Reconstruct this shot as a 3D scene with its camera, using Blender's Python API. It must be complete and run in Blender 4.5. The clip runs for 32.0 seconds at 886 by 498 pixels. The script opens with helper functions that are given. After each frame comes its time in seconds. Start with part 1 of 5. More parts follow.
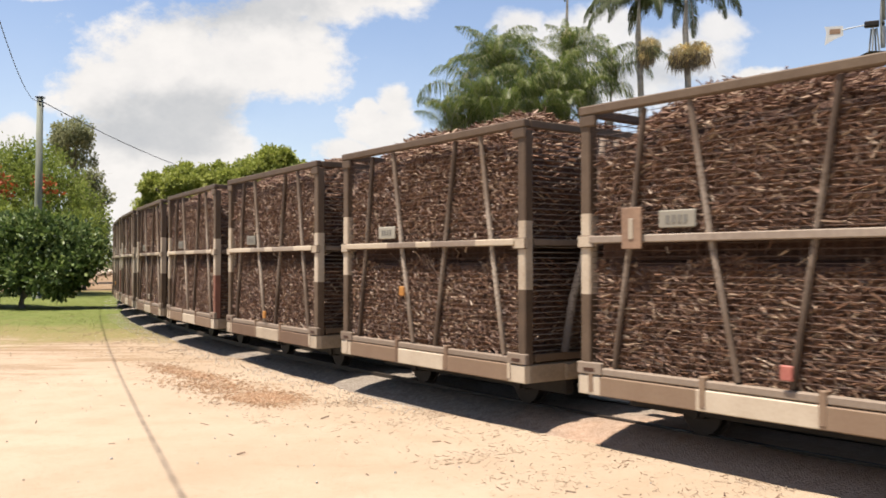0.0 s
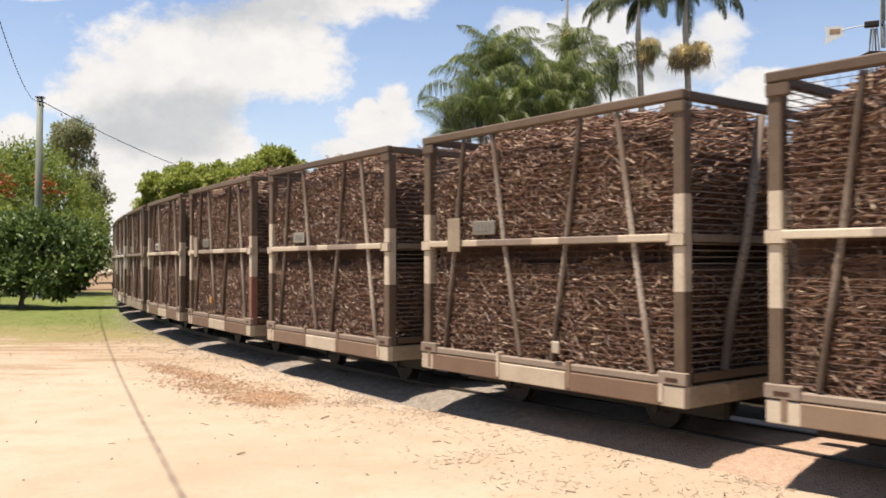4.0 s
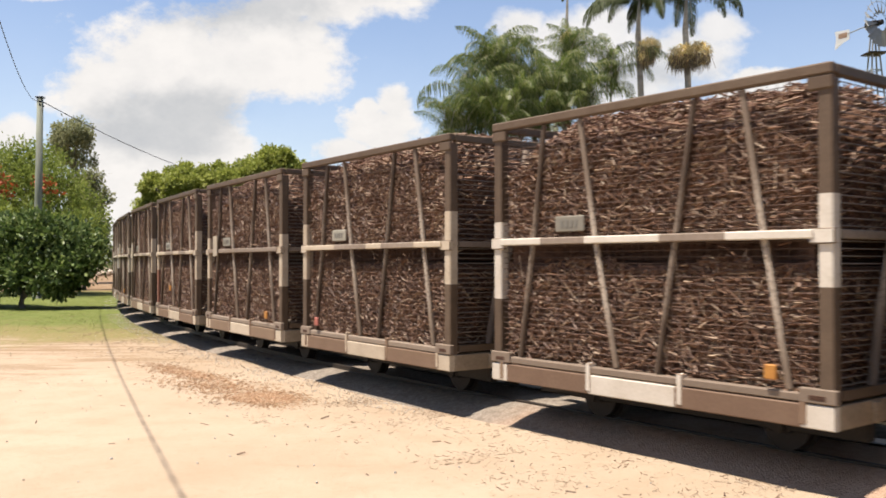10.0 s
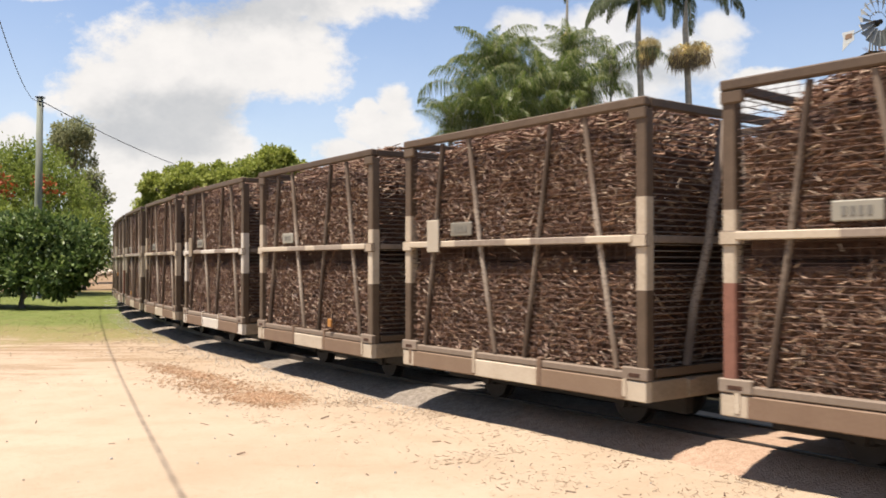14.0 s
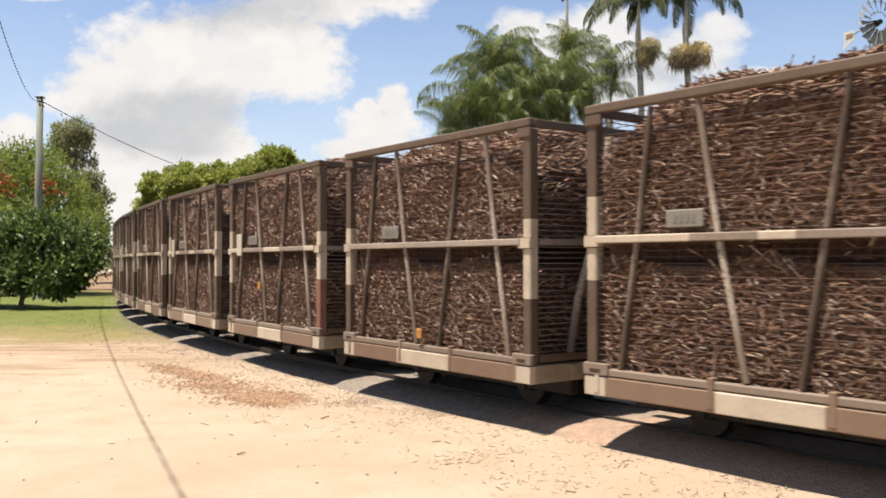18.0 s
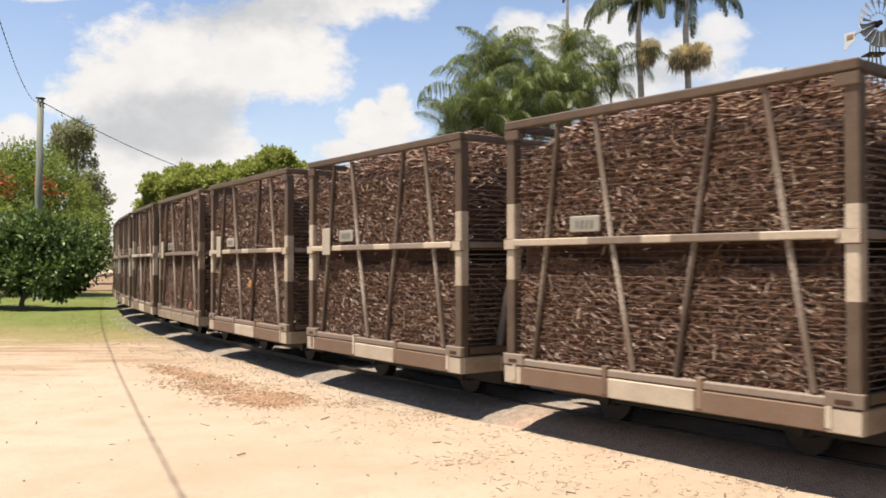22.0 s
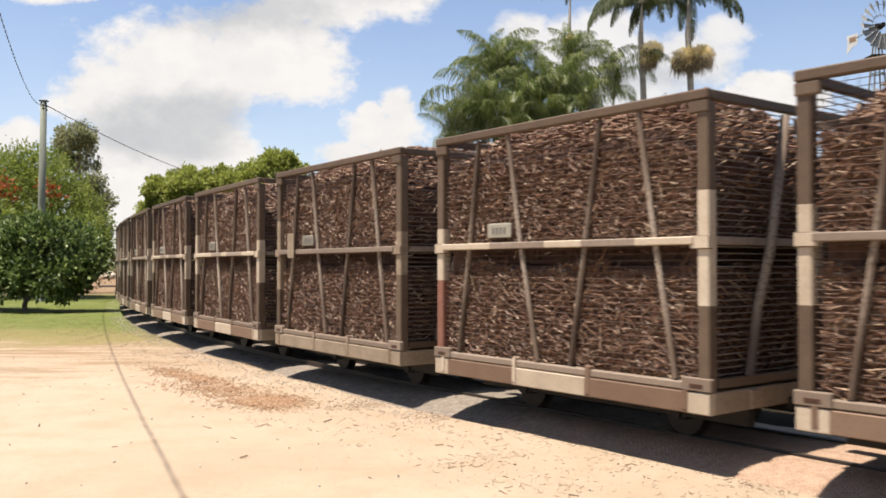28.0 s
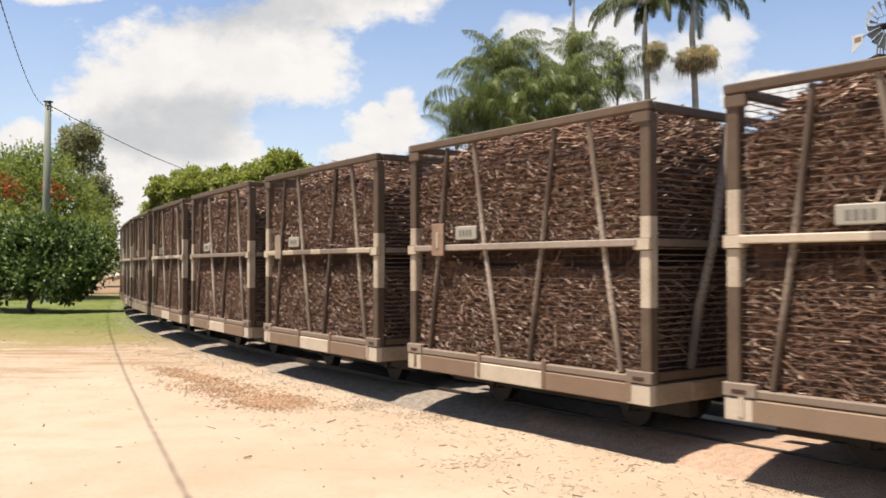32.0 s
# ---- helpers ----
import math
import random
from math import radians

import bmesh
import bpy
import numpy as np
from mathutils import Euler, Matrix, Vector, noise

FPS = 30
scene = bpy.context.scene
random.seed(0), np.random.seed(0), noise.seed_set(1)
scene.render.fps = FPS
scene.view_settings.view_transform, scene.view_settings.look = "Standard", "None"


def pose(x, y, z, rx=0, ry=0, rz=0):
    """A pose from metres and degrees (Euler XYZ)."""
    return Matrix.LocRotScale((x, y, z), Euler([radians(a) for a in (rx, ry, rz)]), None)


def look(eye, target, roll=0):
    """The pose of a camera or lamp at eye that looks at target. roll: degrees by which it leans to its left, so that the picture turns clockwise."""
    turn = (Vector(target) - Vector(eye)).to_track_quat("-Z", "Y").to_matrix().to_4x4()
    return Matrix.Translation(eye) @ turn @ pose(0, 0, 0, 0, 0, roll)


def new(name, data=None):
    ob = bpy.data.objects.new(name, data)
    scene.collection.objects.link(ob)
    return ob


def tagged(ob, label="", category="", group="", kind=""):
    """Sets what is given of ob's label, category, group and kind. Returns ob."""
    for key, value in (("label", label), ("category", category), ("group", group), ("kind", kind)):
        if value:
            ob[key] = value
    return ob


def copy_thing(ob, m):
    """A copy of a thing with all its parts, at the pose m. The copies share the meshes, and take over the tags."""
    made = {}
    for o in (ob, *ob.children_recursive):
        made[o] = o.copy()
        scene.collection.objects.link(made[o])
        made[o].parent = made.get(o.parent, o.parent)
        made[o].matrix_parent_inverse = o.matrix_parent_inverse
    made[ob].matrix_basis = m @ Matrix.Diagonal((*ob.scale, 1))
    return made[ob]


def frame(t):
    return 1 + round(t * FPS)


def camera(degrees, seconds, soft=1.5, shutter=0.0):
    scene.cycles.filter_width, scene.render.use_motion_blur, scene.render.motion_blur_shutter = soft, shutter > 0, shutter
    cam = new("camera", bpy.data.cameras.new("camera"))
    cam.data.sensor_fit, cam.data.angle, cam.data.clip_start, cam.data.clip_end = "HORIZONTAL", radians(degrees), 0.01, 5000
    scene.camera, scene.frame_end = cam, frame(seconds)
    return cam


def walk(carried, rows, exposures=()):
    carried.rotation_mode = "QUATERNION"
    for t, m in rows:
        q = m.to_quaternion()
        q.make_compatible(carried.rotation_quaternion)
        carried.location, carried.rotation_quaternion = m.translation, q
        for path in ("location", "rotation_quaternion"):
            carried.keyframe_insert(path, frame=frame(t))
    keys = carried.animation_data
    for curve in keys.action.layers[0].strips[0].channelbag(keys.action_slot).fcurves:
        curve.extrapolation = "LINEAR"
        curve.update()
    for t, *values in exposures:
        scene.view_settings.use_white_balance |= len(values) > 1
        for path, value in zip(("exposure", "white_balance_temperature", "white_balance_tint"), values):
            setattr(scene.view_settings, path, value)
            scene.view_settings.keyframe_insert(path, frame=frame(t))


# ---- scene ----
# camera: stands on a tripod, drifts a touch at the end
FOCAL = 784 / 1554
cam = camera(2 * math.degrees(math.atan(FOCAL)), 32.0, soft=1.75, shutter=0.25)
EYE = 1.40
DRIFT = [(0, 0, 0), (10, 0, 0), (20, 0, 0), (22, .5, 1.5), (24, 1, 2), (25.5, 2.5, 3), (27.5, 4.5, 5.5), (28.5, 5.5, 6),
         (29.5, 9, 6.5), (30.5, 11, 6.2), (32, 11.5, 6.5)]
PITCH = 0.0158


def aim(dx, dy):
    yaw, tilt = dx / 1554, PITCH + dy / 1554
    return look((0, 0, EYE), (-math.sin(yaw), math.cos(yaw), EYE + math.tan(tilt)))


walk(cam, [(t, aim(dx, dy)) for t, dx, dy in DRIFT], exposures=[(0, 1.08, 6800, 15), (32, 1.08, 6800, 15)])

# ---- light ----
SUN_TO = Vector((-0.295, -0.11, 1.0)).normalized()
sun = new("sun", bpy.data.lights.new("sun", "SUN"))
sun.data.energy, sun.data.angle, sun.data.color = 5.0, radians(0.53), (1.0, 0.95, 0.86)
sun.matrix_world = look(SUN_TO * 60, (0, 0, 0))


def nodes_of(tree):
    tree.nodes.clear()

    def add(node, **kw):
        n = tree.nodes.new(node)
        for k, v in kw.items():
            if k == "op":
                n.operation = v
            elif k == "blend":
                n.blend_type = v
            elif k == "kind":
                n.data_type = v
        return n
    return add, tree.links.new


def sky_world():
    """Blue tropical sky with cumulus: soft heaps at chosen directions, frayed by noise."""
    w = bpy.data.worlds.new("sky")
    scene.world = w
    w.use_nodes = True
    t = w.node_tree
    add, link = nodes_of(t)
    sky = add("ShaderNodeTexSky")
    sky.sky_type, sky.sun_disc = "NISHITA", False
    sky.sun_elevation, sky.sun_rotation = math.asin(SUN_TO.z), math.atan2(SUN_TO.x, SUN_TO.y)
    sky.air_density, sky.dust_density, sky.ozone_density = 1.0, 0.5, 3.6
    co = add("ShaderNodeTexCoord")
    sep = add("ShaderNodeSeparateXYZ")
    link(co.outputs["Generated"], sep.inputs[0])

    def m(op, a, b=None, c=None, clamp=False):
        n = add("ShaderNodeMath", op=op)
        n.use_clamp = clamp
        for i, v in enumerate((a, b, c)):
            if v is None:
                continue
            if isinstance(v, (int, float)):
                n.inputs[i].default_value = v
            else:
                link(v, n.inputs[i])
        return n.outputs[0]

    def smooth(v, lo, hi):
        n = add("ShaderNodeMapRange")
        n.interpolation_type = "SMOOTHSTEP"
        link(v, n.inputs[0])
        n.inputs[1].default_value, n.inputs[2].default_value = lo, hi
        return n.outputs[0]
    ahead = m("MAXIMUM", sep.outputs[1], 0.12)
    u, v = m("DIVIDE", sep.outputs[0], ahead), m("DIVIDE", sep.outputs[2], ahead)
    uv = add("ShaderNodeCombineXYZ")
    link(u, uv.inputs[0])
    link(v, uv.inputs[1])

    def fbm(scale, detail, rough, shift=0.0):
        mp = add("ShaderNodeMapping")
        mp.inputs["Location"].default_value = (shift, shift * 1.7, 0)
        mp.inputs["Scale"].default_value = (1, 1.35, 1)
        link(uv.outputs[0], mp.inputs[0])
        n = add("ShaderNodeTexNoise")
        link(mp.outputs[0], n.inputs["Vector"])
        n.inputs["Scale"].default_value, n.inputs["Detail"].default_value, n.inputs["Roughness"].default_value = scale, detail, rough
        return n.outputs["Fac"]

    def blob(px, py, rx, ry):
        a = m("MULTIPLY", m("SUBTRACT", u, (px - 784) / 1554), 1554 / rx)
        b = m("MULTIPLY", m("SUBTRACT", v, (465.5 - py) / 1554), 1554 / ry)
        return m("SUBTRACT", 1.0, m("SQRT", m("ADD", m("MULTIPLY", a, a), m("MULTIPLY", b, b))))

    def heap(spots):
        out = None
        for s in spots:
            f = blob(*s)
            out = f if out is None else m("MAXIMUM", out, f)
        return out
    rough1, rough2 = fbm(9, 8, 0.64), fbm(6.5, 5, 0.6, 4.0)
    fray = m("MULTIPLY", m("SUBTRACT", rough1, 0.5), 2.1)
    main = heap([(310, 120, 215, 135), (175, 160, 105, 95), (450, 95, 190, 120), (600, -20, 190, 75), (260, 260, 190, 120),
                 (230, 350, 120, 100), (20, 240, 75, 40), (380, 275, 90, 50), (100, -30, 120, 30)])
    mid = heap([(1335, 150, 50, 42), (1390, 160, 62, 48), (1440, 165, 50, 40), (1310, 175, 60, 40), (672, 228, 90, 62), (698, 185, 48, 46), (610, 268, 80, 36), (652, 195, 34, 30)])
    small = heap([(918, 50, 60, 48), (1000, 75, 95, 55), (1080, 40, 70, 40), (1130, 120, 160, 100), (1215, 90, 120, 70), (1270, 50, 70, 40), ])
    cover = m("MAXIMUM", smooth(m("ADD", main, fray), -0.05, 0.42),
              m("MAXIMUM", smooth(m("ADD", mid, fray), 0.0, 0.4), m("MULTIPLY", smooth(m("ADD", small, fray), -0.15, 0.5), 0.92)))
    # away from the view: scattered fair-weather cloud of the same kind
    n3 = add("ShaderNodeTexNoise")
    link(co.outputs["Generated"], n3.inputs["Vector"])
    n3.inputs["Scale"].default_value, n3.inputs["Detail"].default_value = 2.2, 6
    seen = m("MULTIPLY", smooth(sep.outputs[1], 0.35, 0.6), m("SUBTRACT", 1.0, smooth(v, 0.34, 0.6)))
    else_ = m("MULTIPLY", smooth(n3.outputs["Fac"], 0.60, 0.72), m("SUBTRACT", 1.0, seen))
    cover = m("MAXIMUM", m("MULTIPLY", cover, seen), else_)
    # thin veil low down
    veil = m("ADD", 0.05, m("MULTIPLY", m("SUBTRACT", 1.0, smooth(sep.outputs[2], 0.0, 0.34)), 0.34))
    cover = m("MAXIMUM", cover, veil)
    cover = m("MULTIPLY", cover, smooth(sep.outputs[2], -0.02, 0.02))
    # cloud tone: bright tops, grey bellies
    belly = heap([(480, 5, 200, 66), (250, 235, 200, 62), (330, 200, 130, 60), (640, -20, 150, 40), (1150, 125, 150, 40)])
    grey = m("MULTIPLY", smooth(m("ADD", belly, m("MULTIPLY", m("SUBTRACT", rough2, 0.5), 3.6)), -0.25, 1.0), 0.62)
    tone = m("SUBTRACT", m("ADD", 0.52, m("MULTIPLY", rough1, 0.85)), grey)
    cloud = add("ShaderNodeMix", kind="RGBA")
    cloud.inputs[6].default_value, cloud.inputs[7].default_value = (0.46, 0.52, 0.57, 1), (0.98, 1.0, 0.98, 1)
    link(tone, cloud.inputs[0])
    bg1, bg2, mix, out = add("ShaderNodeBackground"), add("ShaderNodeBackground"), add("ShaderNodeMixShader"), add("ShaderNodeOutputWorld")
    link(sky.outputs[0], bg1.inputs[0])
    bg1.inputs[1].default_value = 0.081
    link(cloud.outputs[2], bg2.inputs[0])
    bg2.inputs[1].default_value = 0.445
    link(cover, mix.inputs[0])
    link(bg1.outputs[0], mix.inputs[1])
    link(bg2.outputs[0], mix.inputs[2])
    link(mix.outputs[0], out.inputs[0])


sky_world()


# ---- materials ----
def material(name, stops, scale=8.0, rough=0.8, fine=60.0, bump=0.15, metal=0.0, island=0.0, objectwise=0.0, through_light=0.0, spec=0.3, stretch=(1, 1, 1), dist=0.02, band=None):
    """A surface whose colour runs over the stops by broad and fine noise; island / objectwise: how far loose pieces differ;
    band: low edge, high edge, softness and colour of a worn coat of paint across the height."""
    mt = bpy.data.materials.new(name)
    mt.use_nodes = True
    add, link = nodes_of(mt.node_tree)
    co, mp = add("ShaderNodeTexCoord"), add("ShaderNodeMapping")
    mp.inputs["Scale"].default_value = stretch
    link(co.outputs["Object"], mp.inputs[0])
    n1, n2 = add("ShaderNodeTexNoise"), add("ShaderNodeTexNoise")
    for n, s, dt in ((n1, scale, 5), (n2, fine, 3)):
        link(mp.outputs[0], n.inputs["Vector"])
        n.inputs["Scale"].default_value, n.inputs["Detail"].default_value = s, dt
    mixn = add("ShaderNodeMath", op="MULTIPLY_ADD")
    link(n2.outputs["Fac"], mixn.inputs[0])
    mixn.inputs[1].default_value = 0.45
    half = add("ShaderNodeMath", op="MULTIPLY")
    link(n1.outputs["Fac"], half.inputs[0])
    half.inputs[1].default_value = 0.55
    link(half.outputs[0], mixn.inputs[2])
    fac = mixn.outputs[0]
    for amount, socket in ((island, ("ShaderNodeNewGeometry", "Random Per Island")), (objectwise, ("ShaderNodeObjectInfo", "Random"))):
        if amount:
            src, mx = add(socket[0]), add("ShaderNodeMix", kind="FLOAT")
            link(src.outputs[socket[1]], mx.inputs[3])
            link(fac, mx.inputs[2])
            mx.inputs[0].default_value = amount
            fac = mx.outputs[0]
    ramp = add("ShaderNodeValToRGB")
    el = ramp.color_ramp.elements
    lo, hi = (0.3, 0.7) if not (island or objectwise) else (0.15, 0.85)
    for i, c in enumerate(stops):
        pos = lo + (hi - lo) * i / max(1, len(stops) - 1)
        e = el[i] if i < 2 else el.new(pos)
        e.position, e.color = pos, (*c, 1)
    link(fac, ramp.inputs[0])
    colour = ramp.outputs[0]
    if band:
        low, high, soft, coat = band
        sep = add("ShaderNodeSeparateXYZ")
        link(co.outputs["Object"], sep.inputs[0])
        who = add("ShaderNodeObjectInfo")

        def mth(op, a, b_, c=0.0):
            n = add("ShaderNodeMath", op=op)
            for i, v in enumerate((a, b_, c)):
                if isinstance(v, (int, float)):
                    n.inputs[i].default_value = v
                else:
                    link(v, n.inputs[i])
            return n.outputs[0]
        off = mth("MULTIPLY_ADD", mth("SUBTRACT", who.outputs["Random"], .5), .3, mth("MULTIPLY", mth("SUBTRACT", n1.outputs["Fac"], .5), .35))
        away = mth("ABSOLUTE", mth("SUBTRACT", mth("ADD", sep.outputs[2], off), (low + high) / 2), 0.0)
        edge = add("ShaderNodeMapRange")
        edge.interpolation_type = "SMOOTHSTEP"
        link(away, edge.inputs[0])
        edge.inputs[1].default_value, edge.inputs[2].default_value = (high - low) / 2 + soft, (high - low) / 2 - soft
        scuff = add("ShaderNodeMapRange")
        link(n2.outputs["Fac"], scuff.inputs[0])
        scuff.inputs[1].default_value, scuff.inputs[2].default_value = .66, .50
        lay_ = mth("MULTIPLY", mth("MULTIPLY", edge.outputs[0], scuff.outputs[0]), mth("MULTIPLY_ADD", who.outputs["Random"], .5, .45))
        over = add("ShaderNodeMix", kind="RGBA")
        link(lay_, over.inputs[0])
        link(ramp.outputs[0], over.inputs[6])
        over.inputs[7].default_value = (*coat, 1)
        colour = over.outputs[2]
    b = add("ShaderNodeBsdfPrincipled")
    link(colour, b.inputs["Base Color"])
    b.inputs["Roughness"].default_value, b.inputs["Metallic"].default_value = rough, metal
    b.inputs["Specular IOR Level"].default_value = spec
    if bump:
        bp = add("ShaderNodeBump")
        bp.inputs["Strength"].default_value, bp.inputs["Distance"].default_value = bump, dist
        link(mixn.outputs[0], bp.inputs["Height"])
        link(bp.outputs[0], b.inputs["Normal"])
    out = add("ShaderNodeOutputMaterial")
    if through_light:
        tr, mix = add("ShaderNodeBsdfTranslucent"), add("ShaderNodeMixShader")
        link(ramp.outputs[0], tr.inputs[0])
        mix.inputs[0].default_value = through_light
        link(b.outputs[0], mix.inputs[1])
        link(tr.outputs[0], mix.inputs[2])
        link(mix.outputs[0], out.inputs[0])
    else:
        link(b.outputs[0], out.inputs[0])
    return mt


BROWN = material("brown_paint", [(.048, .031, .020), (.089, .059, .037), (.130, .094, .062)], 6, .62, 55, .14, objectwise=.25)
DUSTY = material("dusty_brown_paint", [(.099, .057, .036), (.165, .106, .068), (.218, .155, .101)], 4, .7, 45, .14, objectwise=.4)
CREAM = material("dusty_white_paint", [(.241, .186, .130), (.397, .326, .240), (.517, .444, .340)], 5, .65, 45, .12, objectwise=.25)
FRESH = material("white_paint", [(.352, .296, .232), (.496, .448, .376), (.592, .552, .480)], 5, .6, 45, .08, objectwise=.2)
# brace brown with the shade of an averted face put into the colour
BRACE_SHADED = material("brace_in_shaded_brown", [(.040, .026, .017), (.068, .045, .030), (.100, .070, .048)], 5, .65, 40, .14, objectwise=.3, band=(1.2, 1.95, .22, (.20, .155, .115)))
BRACE_PALE = material("brace_in_worn_brown", [(.085, .058, .04), (.135, .097, .068), (.185, .14, .10)], 5, .65, 40, .14, objectwise=.35, band=(1.05, 2.0, .25, (.36, .30, .235)))
MIDRAIL = material("dusty_taupe_rail", [(.115, .083, .06), (.20, .155, .118), (.34, .285, .225)], 1.7, .7, 26, .12, objectwise=.3)
LEDGE = material("dusty_ledge", [(.115, .082, .058), (.17, .128, .094), (.25, .20, .152)], 3, .75, 40, .12, objectwise=.3)
RUSTHOLE = material("rust_stain", [(.03, .014, .008), (.07, .032, .018)], 20, .9, 60, .1)
RUST = material("rust_red_paint", [(.136, .060, .040), (.224, .100, .068)], 7, .7, 50, .15)
TAN = material("dust_caked_paint", [(.151, .112, .076), (.223, .173, .119), (.288, .230, .162)], 5, .75, 45, .12)
STEEL = material("dull_steel", [(.009, .007, .006), (.025, .020, .017)], 9, .6, 70, .1, metal=.3)
RAILTOP = material("rusty_rail_steel", [(.015, .011, .008), (.033, .024, .018)], 5, .6, 40, .05, metal=.1)
WIRE = material("mesh_wire", [(.054, .033, .024), (.117, .072, .053)], 20, .7, 90, 0)
WIREL = material("pale_mesh_wire", [(.110, .090, .075), (.220, .185, .155)], 12, .6, 90, 0)
PLATE = material("plate_paint", [(.130, .116, .091), (.294, .272, .216)], 9, .5, 70, .03, objectwise=.75)
INK = material("plate_figures", [(.120, .112, .096), (.152, .144, .120)], 9, .6, 60, 0)
TAGW = material("tag_paint", [(.288, .238, .173), (.418, .367, .288)], 6, .55, 40, .04, objectwise=.5)
TAGB = material("tag_brown", [(.160, .096, .064), (.272, .176, .112)], 6, .7, 40, .08)
ORANGE = material("orange_reflector", [(.288, .120, .028), (.400, .184, .040)], 12, .5, 60, 0, spec=.3)
PINK = material("faded_red_paint", [(.272, .080, .060), (.368, .136, .104)], 9, .6, 60, .05)
CANE = material("cane_billets", [(.072, .034, .019), (.105, .051, .029), (.131, .065, .037), (.159, .084, .048), (.204, .114, .068), (.346, .254, .173)], 14, .55, 90, .1, island=.78, spec=.35)
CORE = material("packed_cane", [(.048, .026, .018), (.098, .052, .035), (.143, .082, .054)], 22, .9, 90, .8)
BARK = material("grey_bark", [(.070, .059, .045), (.154, .133, .108)], 5, .9, 40, .5, stretch=(1, 1, .25))
POLE = material("weathered_pole", [(.115, .123, .098), (.207, .222, .174)], 4, .85, 30, .3, stretch=(1, 1, .12))
CABLE = material("black_cable", [(.03, .03, .03), (.05, .05, .05)], 5, .6, 40, 0)
LEAF_DARK = material("citrus_leaves", [(.025, .042, .012), (.060, .099, .023), (.109, .159, .040), (.230, .277, .098)], .8, .5, 8, 0, island=.66, through_light=.3, spec=.3)
LEAF_YEL = material("poinciana_leaves", [(.097, .135, .027), (.171, .213, .042), (.276, .316, .072)], .5, .6, 6, 0, island=.5, through_light=.45, spec=.2)
LEAF_GUM = material("gum_leaves", [(.125, .139, .066), (.217, .231, .115), (.356, .356, .203)], .6, .6, 6, 0, island=.5, through_light=.45, spec=.2)
LEAF_MANGO = material("mango_leaves", [(.140, .168, .032), (.247, .286, .053), (.433, .448, .125)], .45, .5, 6, 0, island=.6, through_light=.42, spec=.3)
FLAME = material("poinciana_flowers", [(.280, .052, .017), (.406, .119, .035)], 3, .6, 20, 0, island=.6, through_light=.3)
FROND = material("palm_leaflets", [(.038, .067, .013), (.087, .131, .025), (.176, .213, .051), (.351, .360, .161)], .9, .42, 6, 0, island=.72, through_light=.45, spec=.45)
STRAGGLE = material("withered_fruit_strings", [(.126, .098, .063), (.252, .203, .133)], 3, .8, 20, 0, island=.7)
FROND2 = material("dark_palm_leaflets", [(.040, .054, .018), (.068, .089, .031), (.110, .133, .052)], .9, .5, 6, 0, island=.45, through_light=.3, spec=.3)
DRYFROND = material("dead_frond_straw", [(.154, .105, .056), (.280, .210, .119)], 2, .8, 20, 0, island=.6)
FRUIT = material("palm_fruit_strings", [(.770, .642, .300), (.877, .760, .407), (.963, .877, .578)], 3, .7, 20, 0, island=.7, through_light=.5)
TRUNK = material("ringed_palm_trunk", [(.194, .182, .148), (.364, .342, .295)], 3, .85, 22, .3, stretch=(.4, .4, 3))
VANE = material("galvanised_sheet", [(.190, .196, .185), (.280, .286, .269)], 4, .5, 30, .05, metal=.15)
VANEW = material("white_vane_paint", [(.434, .434, .420), (.532, .532, .518)], 4, .5, 30, .03)
GRASSM = material("lawn_blades", [(.124, .159, .038), (.168, .200, .051), (.229, .233, .077)], .7, .7, 5, 0, island=.5, through_light=.45, spec=.15)
STONE = material("ballast_stones", [(.221, .199, .169), (.321, .297, .258), (.423, .398, .356)], 10, .85, 60, .2, island=.6)
CHIPS = material("cane_chips", [(.170, .086, .041), (.246, .135, .070), (.309, .189, .104), (.378, .277, .183)], 10, .8, 60, .1, island=.75)
STRAW = material("straw_and_chips", [(.139, .086, .054), (.214, .145, .091), (.289, .219, .145), (.375, .310, .225)], 10, .75, 60, .1, island=.75)
TWIG = material("dark_twigs", [(.088, .058, .042), (.219, .146, .102)], 10, .85, 60, .1, island=.5)
SLEEPER = material("old_sleeper", [(.05, .043, .037), (.11, .095, .08)], 5, .9, 40, .4, stretch=(.3, 1, 1), objectwise=.3)


